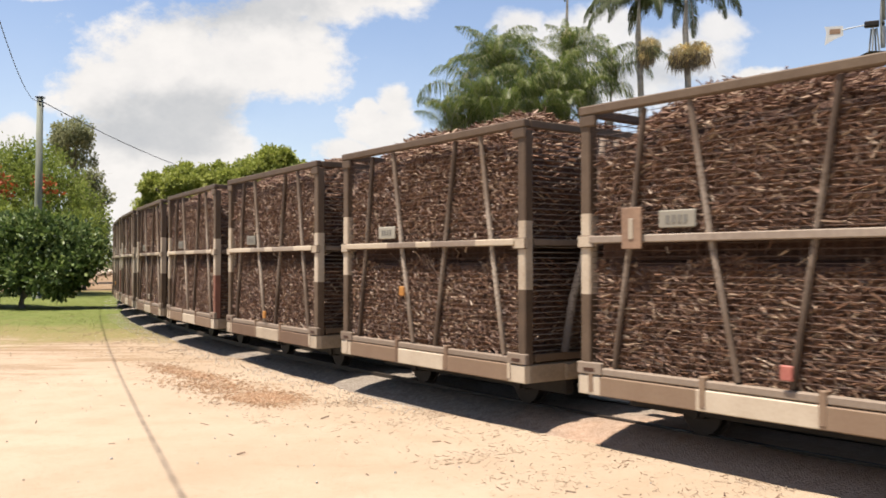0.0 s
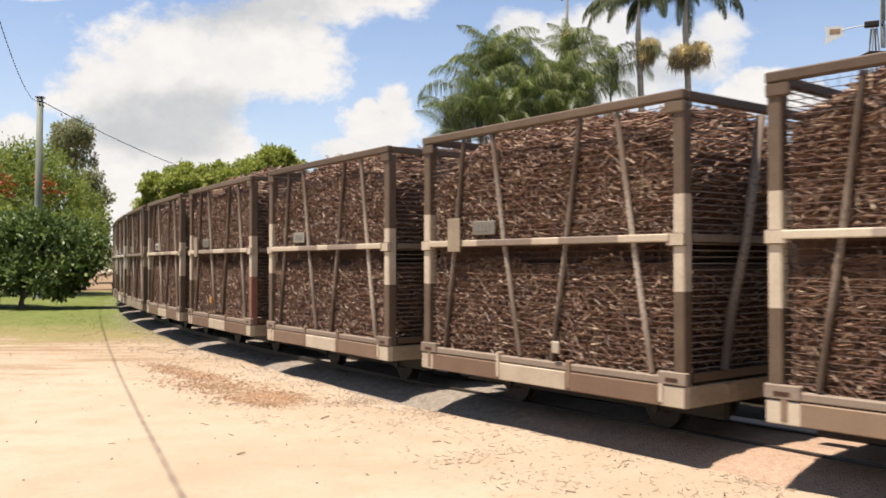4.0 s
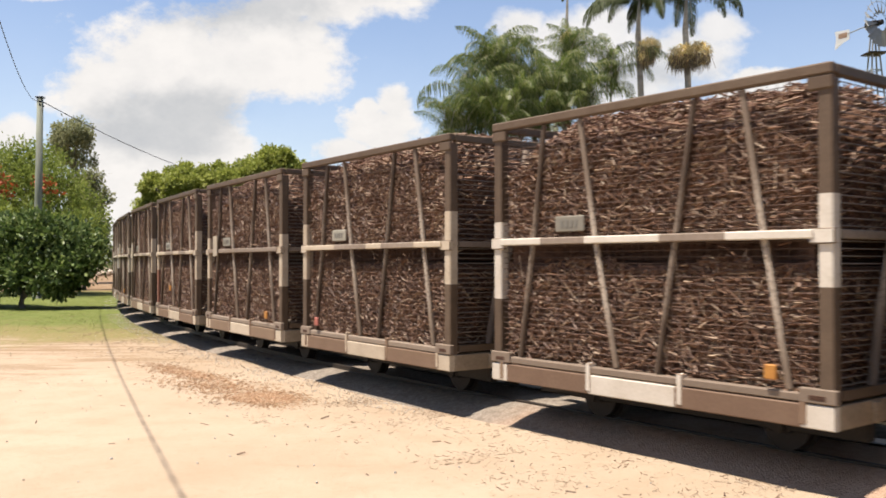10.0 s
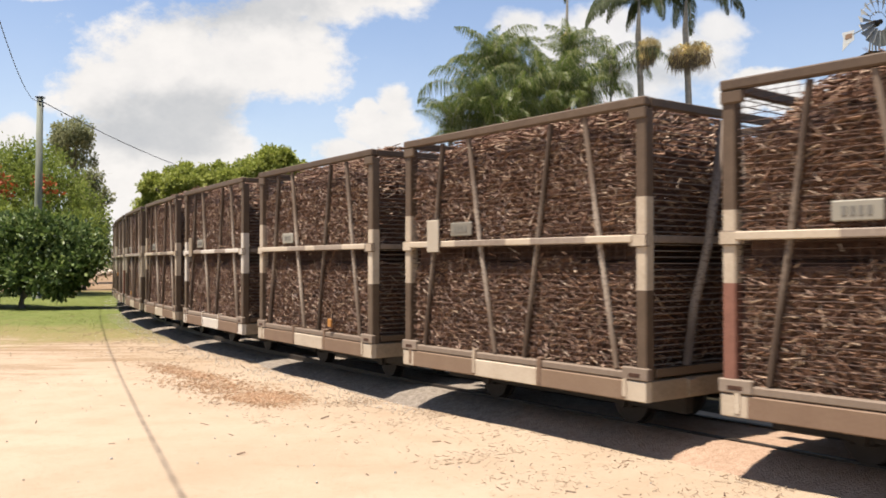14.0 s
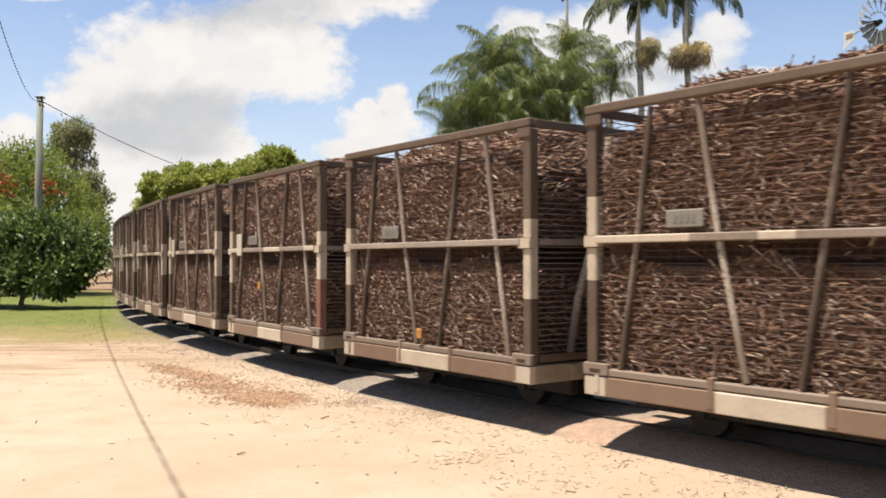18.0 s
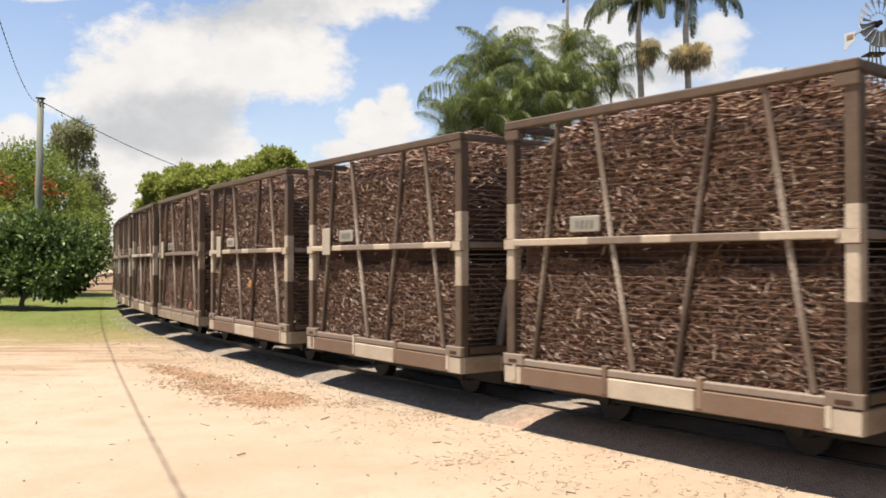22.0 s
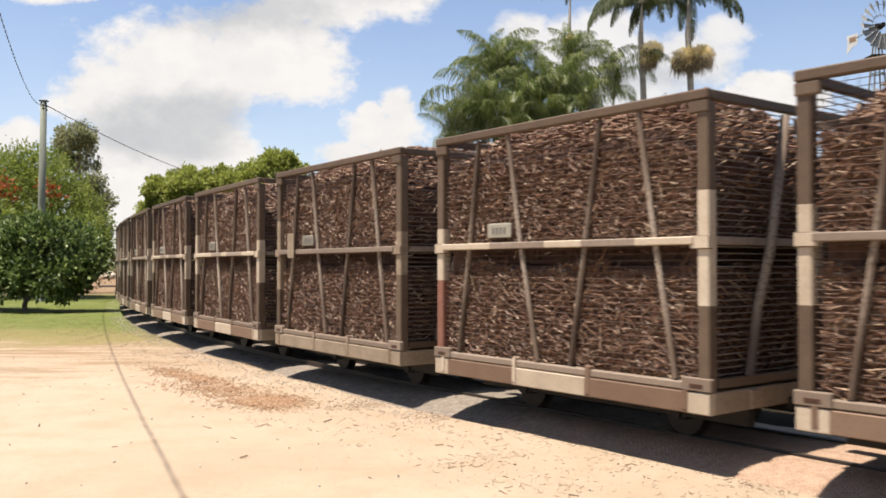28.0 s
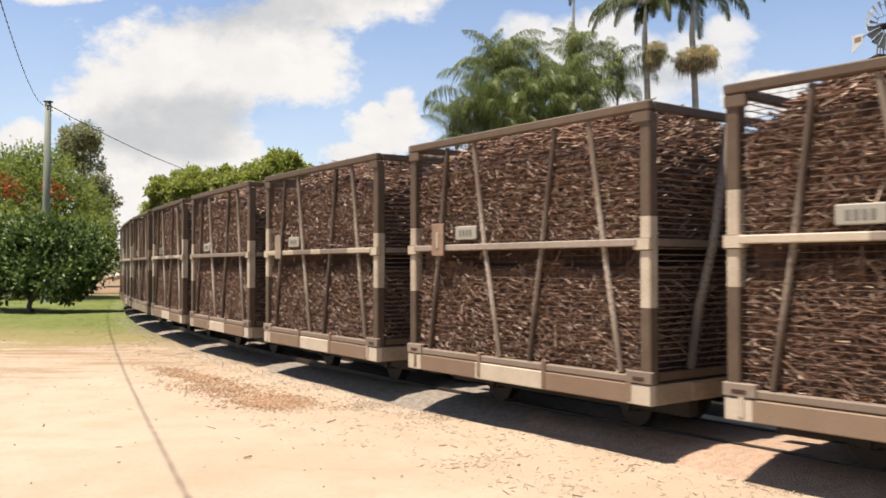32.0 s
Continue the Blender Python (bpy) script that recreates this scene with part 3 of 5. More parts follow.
def build_bin(rng, look_of):
    """The open steel cage wagon without its load. look_of: how far white paint is left."""
    top = empty("cane_bin")
    M2 = [BROWN, FRESH if look_of.get("fresh") else TAN if look_of.get("tan") else CREAM]
    hl, hw = LEN / 2, WID / 2
    j = lambda a=.06: rng.uniform(-a, a)
    for sy in (-1, 1):
        y = sy * (hw - .03)
        white = look_of["sole"]
        cuts = [-hl + .2 + j(.03), -.42 + j(.05), .42 + j(.05), hl - .2 + j(.03)]
        pcs = []
        for a, b, mi in runs(-hl, hl, cuts, lambda u: (u, y, Z0 + .073), 1):
            pcs.append((a, b, mi if white[0] else (1 if a[0] < -1.45 or a[0] > 1.2 else white[1])))
        part("sole_bar", strut_of(pcs, .06, .146, UP, [DUSTY, TAN if white[1] else M2[1]]), top, "brown steel side beam with white painted blocks")
        part("bottom_rail", bars([((-hl + .1, y - sy * .012, Z0 + .181), (hl - .1, y - sy * .012, Z0 + .181), .07, .055, 0, UP)], [LEDGE], .008), top, "dusty ledge over the side beam")
        part("top_rail", bars([((-hl, y, ZT - .035), (hl, y, ZT - .035), .07, .07, 0, UP)], M2, .01), top)
        cuts = [-.75 + j(.2), -.15 + j(.3), .35 + j(.2), .95 + j(.2)]
        part("mid_rail", strut_of([(a, b, mi if look_of.get("mid", 1) else 0) for a, b, mi in runs(-hl + .12, hl - .12, cuts, lambda u: (u, y + sy * .012, 1.575), 1)], .07, .056, UP, [MIDRAIL, M2[1]]), top)
        for k, (ut, um, ub) in enumerate(((-.92, -1.05, -1.20), (-.53, -.37, -.17), (.53, .37, .21), (.90, 1.05, 1.22))):
            def at(q, ut=ut, um=um, ub=ub):
                z = ZT - .08 - q
                u = um + (ut - um) * (z - 1.575) / .945 if z > 1.575 else um + (ub - um) * (1.575 - z) / .95
                return (u, y - sy * .005, z)
            pcs = [(at(0), at(.945), 0), (at(.945), at(ZT - .08 - Z0 - .22), 0)]
            # braces 0 and 2 get the darker brown, painting their shaded side
            part("side_brace", strut_of(pcs, .042, .042, NEAR, [BRACE_PALE if k in (1, 3) else BRACE_SHADED], .012), top)
        for u in (-hl + .12, -.42, .42, hl - .2):
            mi = rng.choice((0, 0, 1))
            part("lug", box(u - .025, u + .025, y - sy * .03 - .035 + sy * .03, y + .035, Z0 + .02, Z0 + .235, [DUSTY, M2[1]], .006, mi), top)
        zs, vs = np.linspace(Z0 + .26, ZT - .10, 41), np.linspace(-hl + .16, hl - .16, 38)
        yy = y - sy * .018
        a = [(-hl + .1, yy, z) for z in zs] + [(u, yy + sy * .006, Z0 + .25) for u in vs]
        b = [(hl - .1, yy, z) for z in zs] + [(u, yy + sy * .006, ZT - .08) for u in vs]
        part("wire_panel", mesh_of("wire_panel", *rods(a, b, [.0024] * len(zs) + [.0021] * len(vs), 4), [WIRE]), top, "dark welded wire mesh")["kind"] = "stuff"
    for sx in (-1, 1):
        x = sx * (hl - .03)
        part("end_beam", bars([((x, -hw + .062, Z0 + .075), (x, hw - .062, Z0 + .075), .06, .15, 0, UP)], [TAN]), top)
        for s2 in (-1, 1):
            part("bracket", box(x + sx * .025 - .03, x + sx * .025 + .03, s2 * .5 - .045, s2 * .5 + .045, Z0 + .012, Z0 + .14, [TAN], .008), top)
        part("end_rail", bars([((x, -hw + .07, ZT - .038), (x, hw - .07, ZT - .038), .06, .065, 0, UP)], M2), top)
        part("end_rail", bars([((x, -hw + .12, 1.575), (x, hw - .12, 1.575), .055, .056, 0, UP)], [MIDRAIL]), top)
        part("end_rail", bars([((x, -hw + .12, Z0 + .205), (x, hw - .12, Z0 + .205), .06, .065, 0, UP)], M2), top)
        for s2 in (-1, 1):
            a, b, c = (x + sx * .035, s2 * .55, Z0 + .24), (x + sx * .05, s2 * .30, 1.55), (x + sx * .035, s2 * .08, ZT - .1)
            v, f = tube([a, ((a[0] + b[0]) / 2, s2 * .46, (a[2] + b[2]) / 2), b, c], [.034] * 4, 8)
            part("end_brace", mesh_of("end_brace", v, f, [BRACE_PALE], smooth=True), top, "bent steel tube bracing the end")
            # corner posts, white in the middle third
            py = s2 * (hw - .06)
            px = sx * (hl - .055)
            z1, z2 = 1.20 + j(.12), 1.86 + j(.12)
            lower = 2 if look_of["rust"] and (sx < 0) == (look_of["rust"] == 1) else 0
            pcs = []
            for a, b, mi in runs(Z0 + .15, ZT - .09, [z1, z2], lambda z: (px, py, z), 0):
                mi = mi if look_of["post"] else 0
                pcs.append((a, b, lower if (a[2] < .9 and lower) else mi))
            part("corner_post", strut_of(pcs, .095, .095, (1, 0, 0), [BROWN, M2[1], RUST], .01), top)
            part("gusset", box(px - .064 - (.035 if sx > 0 else 0), px + .064 + (.035 if sx < 0 else 0), py - .065 if s2 < 0 else py + .02, py - .02 if s2 < 0 else py + .065, 1.515, 1.61, M2, .008, 1 if look_of["post"] else 0), top)
            part("gusset", box(px - .055 - (.055 if sx > 0 else 0), px + .055 + (.055 if sx < 0 else 0), py - .061 if s2 < 0 else py + .02, py - .02 if s2 < 0 else py + .061, ZT - .16, ZT - .072, M2, .01, 0), top)
            foot = part("foot_plate", box(px - .07 - (.1 if sx > 0 else 0), px + .07 + (.1 if sx < 0 else 0), py - .066 if s2 < 0 else py + .02, py - .02 if s2 < 0 else py + .066, Z0 + .155, Z0 + .245, [LEDGE], .006, 0), top)
            cx = px - sx * .05
            part("slot", box(cx - .055, cx + .055, py + s2 * .06, py + s2 * .0685, Z0 + .175, Z0 + .205, [RUSTHOLE], .003), foot, "rusty slot")
        zs = np.linspace(Z0 + .26, ZT - .10, 41)
        a, b = [(x, -hw + .1, z) for z in zs], [(x, hw - .1, z) for z in zs]
        part("wire_panel", mesh_of("wire_panel", *rods(a, b, [.0045] * len(zs), 4), [WIREL]), top, "pale worn wire mesh")["kind"] = "stuff"
        part("coupler", box(sx * hl - .02 if sx < 0 else hl - .02, sx * (hl + .22), -.06, .06, Z0 - .05, Z0 + .05, [STEEL], .012) if sx > 0 else
             box(-hl - .22, -hl + .02, -.06, .06, Z0 - .05, Z0 + .05, [STEEL], .012), top)
        v, f = rods([(sx * .85, -.5, .28)], [(sx * .85, .5, .28)], [.045], 10)
        axle = part("wheelset", mesh_of("axle", v, f, [STEEL]), top)
        for s2 in (-1, 1):
            c = [(sx * .85, s2 * .29, .28), (sx * .85, s2 * .355, .28), (sx * .85, s2 * .36, .28)]
            v, f = join([rods([c[0]], [(sx * .85, s2 * .31, .28)], [.2], 20), rods([(sx * .85, s2 * .31, .28)], [(sx * .85, s2 * .385, .28)], [.175], 20)])
            part("wheel", mesh_of("wheel", v, f, [STEEL]), axle)
            part("axle_box", box(sx * .85 - .09, sx * .85 + .09, s2 * .43 - .05, s2 * .43 + .05, .24, Z0 + .06, [STEEL], .012), top)
    part("floor_pan", box(-hl + .06, hl - .06, -hw + .07, hw - .07, Z0 + .10, Z0 + .16, [BROWN], .004), top)
    for s2 in (-1, 1):
        part("underframe_beam", box(-hl + .06, hl - .06, s2 * .43 - .045, s2 * .43 + .045, Z0 - .14, Z0 + .12, [STEEL], .006), top)
    # number plate on the side seen from the road
    plate = part("number_plate", box(-.79, -.48, -hw + .02, -hw + .035, 1.645, 1.77, [PLATE], .012), top, "grey stamped steel plate")
    for i in range(4):
        part("figure_bar", box(-.725 + i * .05, -.695 + i * .05, -hw + .016, -hw + .0215, 1.68, 1.735, [INK], 0), plate)
    return top


def load_mesh(seed, sag, slump, share=1.0):
    """Chopped cane packed to the mesh: a lumpy core under thousands of billets, with a heaped, uneven top."""
    rng = np.random.default_rng(seed)
    hl, hw, zb = LEN / 2 - .075, WID / 2 - .07, Z0 + .18

    def top_at(x, y):
        n1 = np.array([noise.noise((a * 1.3 + seed * 9, b * 1.3, 2)) for a, b in zip(x, y)])
        n2 = np.array([noise.noise((a * 4 + seed * 5, b * 4, 5)) for a, b in zip(x, y)])
        edge = np.clip((hl - np.abs(x)) / .45, 0, 1) * np.clip((hw - np.abs(y)) / .45, 0, 1)
        rear = np.clip((-x - .5) / .9, 0, 1)
        front = np.clip((x - hl + .42) / .42, 0, 1)
        brink = np.clip((np.abs(y) - hw + .28) / .28, 0, 1)
        return ZT - .22 + sag + .09 * n1 + .05 * n2 + .27 * edge - .6 * slump * rear * rear - .20 * front ** 1.3 - .05 * brink ** 2
    # core
    nx, ny, nz = 16, 11, 1
    verts, faces = [], []
    gx, gy = np.linspace(-hl + .09, hl - .09, nx), np.linspace(-hw + .028, hw - .028, ny)
    X, Y = np.meshgrid(gx, gy)
    Zt = top_at(X.ravel(), Y.ravel()) - .05
    verts = [(x, y, z) for x, y, z in zip(X.ravel(), Y.ravel(), Zt)]
    for jj in range(ny - 1):
        for i in range(nx - 1):
            faces.append((jj * nx + i, jj * nx + i + 1, (jj + 1) * nx + i + 1, (jj + 1) * nx + i))
    rim = [i for i in range(nx)] + [jj * nx + nx - 1 for jj in range(1, ny)] + [(ny - 1) * nx + i for i in range(nx - 2, -1, -1)] + [jj * nx for jj in range(ny - 2, 0, -1)]
    prev = rim
    for z, inset in ((1.62, 0), (1.585, .34), (1.42, .34), (1.375, 0), (zb, 0)):
        o = len(verts)
        for i in rim:
            x, y, _ = verts[i]
            fx = min(1.0, max(0.0, (hw - .028 - abs(y)) / .4)) * (abs(x) > hl - .1)
            fy = min(1.0, max(0.0, (hl - .09 - abs(x)) / .4)) * (abs(y) > hw - .06)
            verts.append((x - math.copysign(inset, x) * fx, y - math.copysign(inset, y) * fy, z))
        cur = list(range(o, o + len(rim)))
        for k in range(len(rim)):
            k2 = (k + 1) % len(rim)
            faces.append((prev[k2], prev[k], cur[k], cur[k2]))
        prev = cur
    faces.append(tuple(prev))
    ncore = len(faces)
    A, B, R = [], [], []

    def lay(c, d, ln, r):
        hollow = (c[:, 2] > 1.395 + .05 * np.sin(c[:, 0] * 5 + seed)) & (c[:, 2] < 1.60) & (rng.random(len(c)) > .012)
        c, d, ln, r = c[~hollow], d[~hollow], ln[~hollow], r[~hollow]
        A.append(c - d * ln[:, None] / 2)
        B.append(c + d * ln[:, None] / 2)
        R.append(r)
    # side faces
    for sy, n in ((-1, int(20000 * share)), (1, int(2600 * share))):
        x, z = rng.uniform(-hl, hl, n), rng.uniform(zb, ZT + .1, n)
        tp = top_at(x, np.full(n, sy * hw))
        keep = z < tp
        x, z = x[keep], z[keep]
        n = len(x)
        y = sy * (hw - rng.uniform(-.014, .042, n))
        q = rng.normal(0, .55, n) + np.where(rng.random(n) < .35, rng.uniform(-1.2, 1.2, n), 0)
        tilt = rng.normal(0, .16, n)
        d = np.stack([np.cos(q) * np.cos(tilt), np.sin(tilt), np.sin(q) * np.cos(tilt)], 1)
        ln = rng.uniform(.03, .095, n) * np.where(rng.random(n) < .06, 1.9, 1)
        c = np.stack([np.clip(x, -hl + .1, hl - .1), y, z], 1)
        lay(c, d, ln, rng.uniform(.0042, .0092, n))
    for sx, n in ((-1, int(1300 * share)), (1, int(3000 * share))):
        y, z = rng.uniform(-hw, hw, n), rng.uniform(zb, ZT + .1, n)
        keep = z < top_at(np.full(n, sx * hl), y)
        y, z = y[keep], z[keep]
        n = len(y)
        x = sx * (hl - rng.uniform(.0, .12, n))
        q, tilt = rng.normal(0, .45, n), rng.normal(0, .16, n)
        d = np.stack([np.sin(tilt), np.cos(q) * np.cos(tilt), np.sin(q) * np.cos(tilt)], 1)
        lay(np.stack([x, np.clip(y, -hw + .1, hw - .1), z], 1), d, rng.uniform(.05, .14, n), rng.uniform(.004, .0088, n))
    n = int(5600 * share)
    x, y = rng.uniform(-hl + .05, hl - .05, n), rng.uniform(-hw + .05, hw - .05, n)
    z = top_at(x, y) + rng.uniform(-.05, .035, n)
    q, tilt = rng.uniform(0, math.pi, n), rng.normal(0, .3, n)
    d = np.stack([np.cos(q) * np.cos(tilt), np.sin(q) * np.cos(tilt), np.sin(tilt)], 1)
    lay(np.stack([x, y, z], 1), d, rng.uniform(.07, .20, n), rng.uniform(.005, .011, n))
    # long straws that poke through the mesh
    n = 130
    q, tilt = rng.uniform(0, math.pi, n), rng.normal(0, .15, n)
    d = np.stack([np.cos(q) * np.cos(tilt), np.sin(tilt), np.sin(q) * np.cos(tilt)], 1)
    lay(np.stack([rng.uniform(-hl + .15, hl - .15, n), np.full(n, -hw - .012), rng.uniform(zb + .1, ZT - .4, n)], 1), d, rng.uniform(.1, .26, n), rng.uniform(.004, .0075, n))
    # a few loose straws that stand up over the heap
    n = 60
    x, y = rng.uniform(-hl + .1, hl - .1, n), rng.uniform(-hw + .1, hw - .1, n)
    q, tilt = rng.uniform(0, 2 * math.pi, n), rng.uniform(.2, 1.1, n)
    d = np.stack([np.cos(q) * np.cos(tilt), np.sin(q) * np.cos(tilt), np.sin(tilt)], 1)
    lay(np.stack([x, y, top_at(x, y) + .03], 1), d, rng.uniform(.08, .22, n), np.full(n, .004))
    v, f = rods(np.concatenate(A), np.concatenate(B), np.concatenate(R), 3)
    o = len(verts)
    verts += [tuple(p) for p in v]
    faces += [tuple(o + i for i in q_) for q_ in f]
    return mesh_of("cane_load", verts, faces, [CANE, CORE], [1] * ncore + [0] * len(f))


LOADS = [load_mesh(3, -.01, .24), load_mesh(4, -.05, .16), load_mesh(5, .02, .20), load_mesh(6, -.02, .10), load_mesh(8, .075, .30)]
FAR_LOAD = load_mesh(7, .0, .18, .35)
STYLES = [dict(sole=(1, 0), post=1, rust=0), dict(sole=(1, 0), post=1, rust=1), dict(sole=(1, 0), post=1, rust=0, mid=0), dict(sole=(1, 0), post=1, rust=0),
          dict(sole=(0, 1), post=1, rust=0, mid=0, tan=1), dict(sole=(1, 0), post=1, rust=0, fresh=1), dict(sole=(1, 0), post=1, rust=2)]
WHITE_TAG, BROWN_TAG = (-1, 1, 6, 7, 9, 10, 11), (-12, 18)
# reflectors: bin -> (along, height, colour)
REFLECT = {-12: (.2, .72, PINK), -11: (-.29, 1.12, ORANGE), -10: (-.05, .72, ORANGE), -6: (-.22, .83, ORANGE), -4: (-.3, 1.15, TAGB), -3: (1.12, .72, ORANGE),
           -1: (1.05, .72, ORANGE), 0: (-.25, .95, ORANGE), 2: (.6, .72, ORANGE), 5: (-.05, .72, ORANGE), 6: (-.29, 1.1, ORANGE), 10: (.3, 1.12, ORANGE), 11: (1.1, .72, PINK),
           13: (-.28, 1.1, PINK), -8: (.3, .73, TAGW), -2: (-1.1, .72, PINK)}
PICK = {-13: (0, 1), -12: (2, 0), -11: (0, 4), -10: (0, 2), -9: (6, 3), -8: (3, 1), -7: (0, 0), -6: (6, 4), -5: (0, 3), -4: (4, 2), -3: (5, 1), -2: (3, 2), -1: (2, 0), 0: (1, 0), 1: (3, 2), 2: (0, 3),
        3: (5, 0), 4: (0, 4), 5: (2, 1), 6: (6, 2), 7: (3, 1), 8: (0, 3), 9: (3, 3), 10: (0, 0), 11: (4, 2), 12: (0, 1), 13: (2, 0), 14: (1, 3), 15: (4, 2), 16: (0, 1), 17: (0, 2), 18: (2, 3), 19: (0, 0)}
rng_bins = random.Random(11)
BINS = {}
bases = [build_bin(random.Random(40 + i), st) for i, st in enumerate(STYLES)]
used = [False] * len(bases)
tag_w = box(-1.07, -.89, -1.045, -1.028, 1.50, 1.80, [TAGW], .005)
tag_b = box(-1.07, -.89, -1.045, -1.028, 1.50, 1.80, [TAGB], .005)
tag_g = box(-1.07, -.89, -1.045, -1.028, 1.50, 1.80, [TAN], .005)
tag_t = box(-1.0, -.96, -1.052, -1.043, 1.57, 1.72, [TAGW], .003)
LABEL = "brown steel mesh bin with white blocks, heaped with chopped cane"
for j in range(-14, 33):
    si, li = PICK.get(j, (rng_bins.choice((0, 0, 1, 2, 3, 4)), rng_bins.randrange(4)))
    b = bases[si] if not used[si] else copy_thing(bases[si], Matrix())
    used[si] = True
    BINS[j] = b
    tagged(b, LABEL, "rail wagon", "train of cane bins")
# loads and tags come after the cages are copied
for j, b in BINS.items():
    ld = part("cane_load", FAR_LOAD if j > 22 else LOADS[PICK[j][1] if j in PICK else (j * 7 + 3) % 4], b, "brown chopped cane billets with pale straw")
    ld["kind"] = "stuff"
    if j in WHITE_TAG:
        tagged(b, "brown steel mesh bin with cream tag board, heaped with chopped cane")
        part("tag_board", tag_w, b, "cream painted board")
    if j in (-8, -6, 3, 15, 19):
        tagged(b, "brown steel mesh bin with tan tag board, heaped with cane")
        part("tag_board", tag_g, b, "dusty tan board")
    if j in BROWN_TAG:
        tagged(b, "brown steel mesh bin with brown tag board, heaped with chopped cane")
        tb = part("tag_board", tag_b, b, "brown board")
        part("mark", tag_t, tb)
    if j in REFLECT:
        u, z, mt = REFLECT[j]
        part("reflector", box(u - .042, u + .042, -1.026, -1.002, z - .048, z + .048, [mt], .008), b, "orange reflector" if mt is ORANGE else "faded red reflector" if mt is PINK else "pale block")


# ---- trees ----
def at(px, py, d):
    """The place d metres ahead that lies that far right and up in the view."""
    return Vector(((px - 784) / 1554 * d, d, EYE + (465.5 - py) / 1554 * d))


def leaves(points, normals, size, rng, droop=0.0):
    """Folded lance leaves at points; normals: the way each leaf points."""
    n = len(points)
    d = normals + rng.normal(0, .55, (n, 3))
    d[:, 2] -= droop
    d /= np.linalg.norm(d, axis=1)[:, None] + 1e-9
    s = np.cross(d, rng.normal(0, 1, (n, 3)))
    s /= np.linalg.norm(s, axis=1)[:, None] + 1e-9
    up = np.cross(s, d)
    ln = size * rng.uniform(.65, 1.35, n)[:, None]
    w = ln * .29
    v = np.stack([points, points + d * ln * .5 + s * w + up * w * .4, points + d * ln, points + d * ln * .5 - s * w + up * w * .4], 1).reshape(-1, 3)
    f = [(o, o + 1, o + 2) for o in range(0, 4 * n, 4)] + [(o, o + 2, o + 3) for o in range(0, 4 * n, 4)]
    return v, f


def crown_points(blobs, n, rng, clump=.35, rough=.3, carve=0.0):
    """Points in clumps over the outer shells of the blobs."""
    vol = np.array([b[3] * b[4] + b[4] * b[5] + b[3] * b[5] for b in blobs])
    pts, nrm = [], []
    for b, share in zip(blobs, vol / vol.sum()):
        k = max(4, int(n * share / 26))
        d = rng.normal(0, 1, (k, 3))
        d /= np.linalg.norm(d, axis=1)[:, None]
        r = rng.uniform(.5, 1.0 + rough * .6, k)[:, None]
        c = np.array(b[:3]) + d * r * np.array(b[3:6])
        for cc, dd in zip(c, d):
            if carve and noise.noise(Vector(cc) * (1.1 / (clump * 5))) < -.38 + carve * .3 * (1 - dd[2]):
                continue
            m = 26
            q = rng.normal(0, clump, (m, 3))
            pts.append(cc + q)
            nrm.append(np.tile(dd, (m, 1)) * .6 + q / clump * .5)
    return np.concatenate(pts), np.concatenate(nrm)


def limbs(base, tips, r0, rng, sides=7):
    """Trunk from base with limbs to the tips."""
    out = []
    fork = Vector(base) + Vector((0, 0, 1)) * (min(t[2] for t in tips) - base[2]) * .55
    out.append(tube([base, (Vector(base) + fork) / 2 + Vector((rng.uniform(-.1, .1), 0, 0)), fork], [r0 * 1.25, r0, r0 * .85], sides + 2))
    for t in tips:
        t = Vector(t)
        mid_ = fork.lerp(t, .5) + Vector((rng.uniform(-.3, .3), rng.uniform(-.3, .3), rng.uniform(0, .3)))
        out.append(tube([fork - Vector((0, 0, .1)), mid_, t], [r0 * .6, r0 * .36, r0 * .12], sides))
    return join(out)


def tree(name, label, base, blobs, n, size, leaf_mat, seed, r0=.14, clump=.3, droop=.1, carve=0.0, ragged=.4):
    rng = np.random.default_rng(seed)
    top = empty(name, Matrix.Translation(base))
    loc = [(b[0] - base[0], b[1] - base[1], b[2] - base[2], *b[3:]) for b in blobs]
    pr = random.Random(seed)
    tips = [(b[0], b[1], b[2]) for b in loc]
    v, f = limbs((0, 0, -.1), tips, r0, pr)
    part("trunk", mesh_of("trunk", v, f, [BARK], smooth=True), top)
    p, q = crown_points(loc, n, rng, clump, ragged, carve)
    keep = p[:, 2] > .25
    v, f = leaves(p[keep], q[keep], size, rng, droop)
    cr = part("crown", mesh_of("crown", v, f, [leaf_mat]), top)
    cr["kind"] = "stuff"
    tagged(top, label, "tree")
    return top, loc, rng


def spots(rows, d0):
    """Blobs from view directions: px, py, distance, radius across, radius up, in metres."""
    return [(*at(px, py, d), rx, rx * .9, rz) for px, py, d, rx, rz in rows]


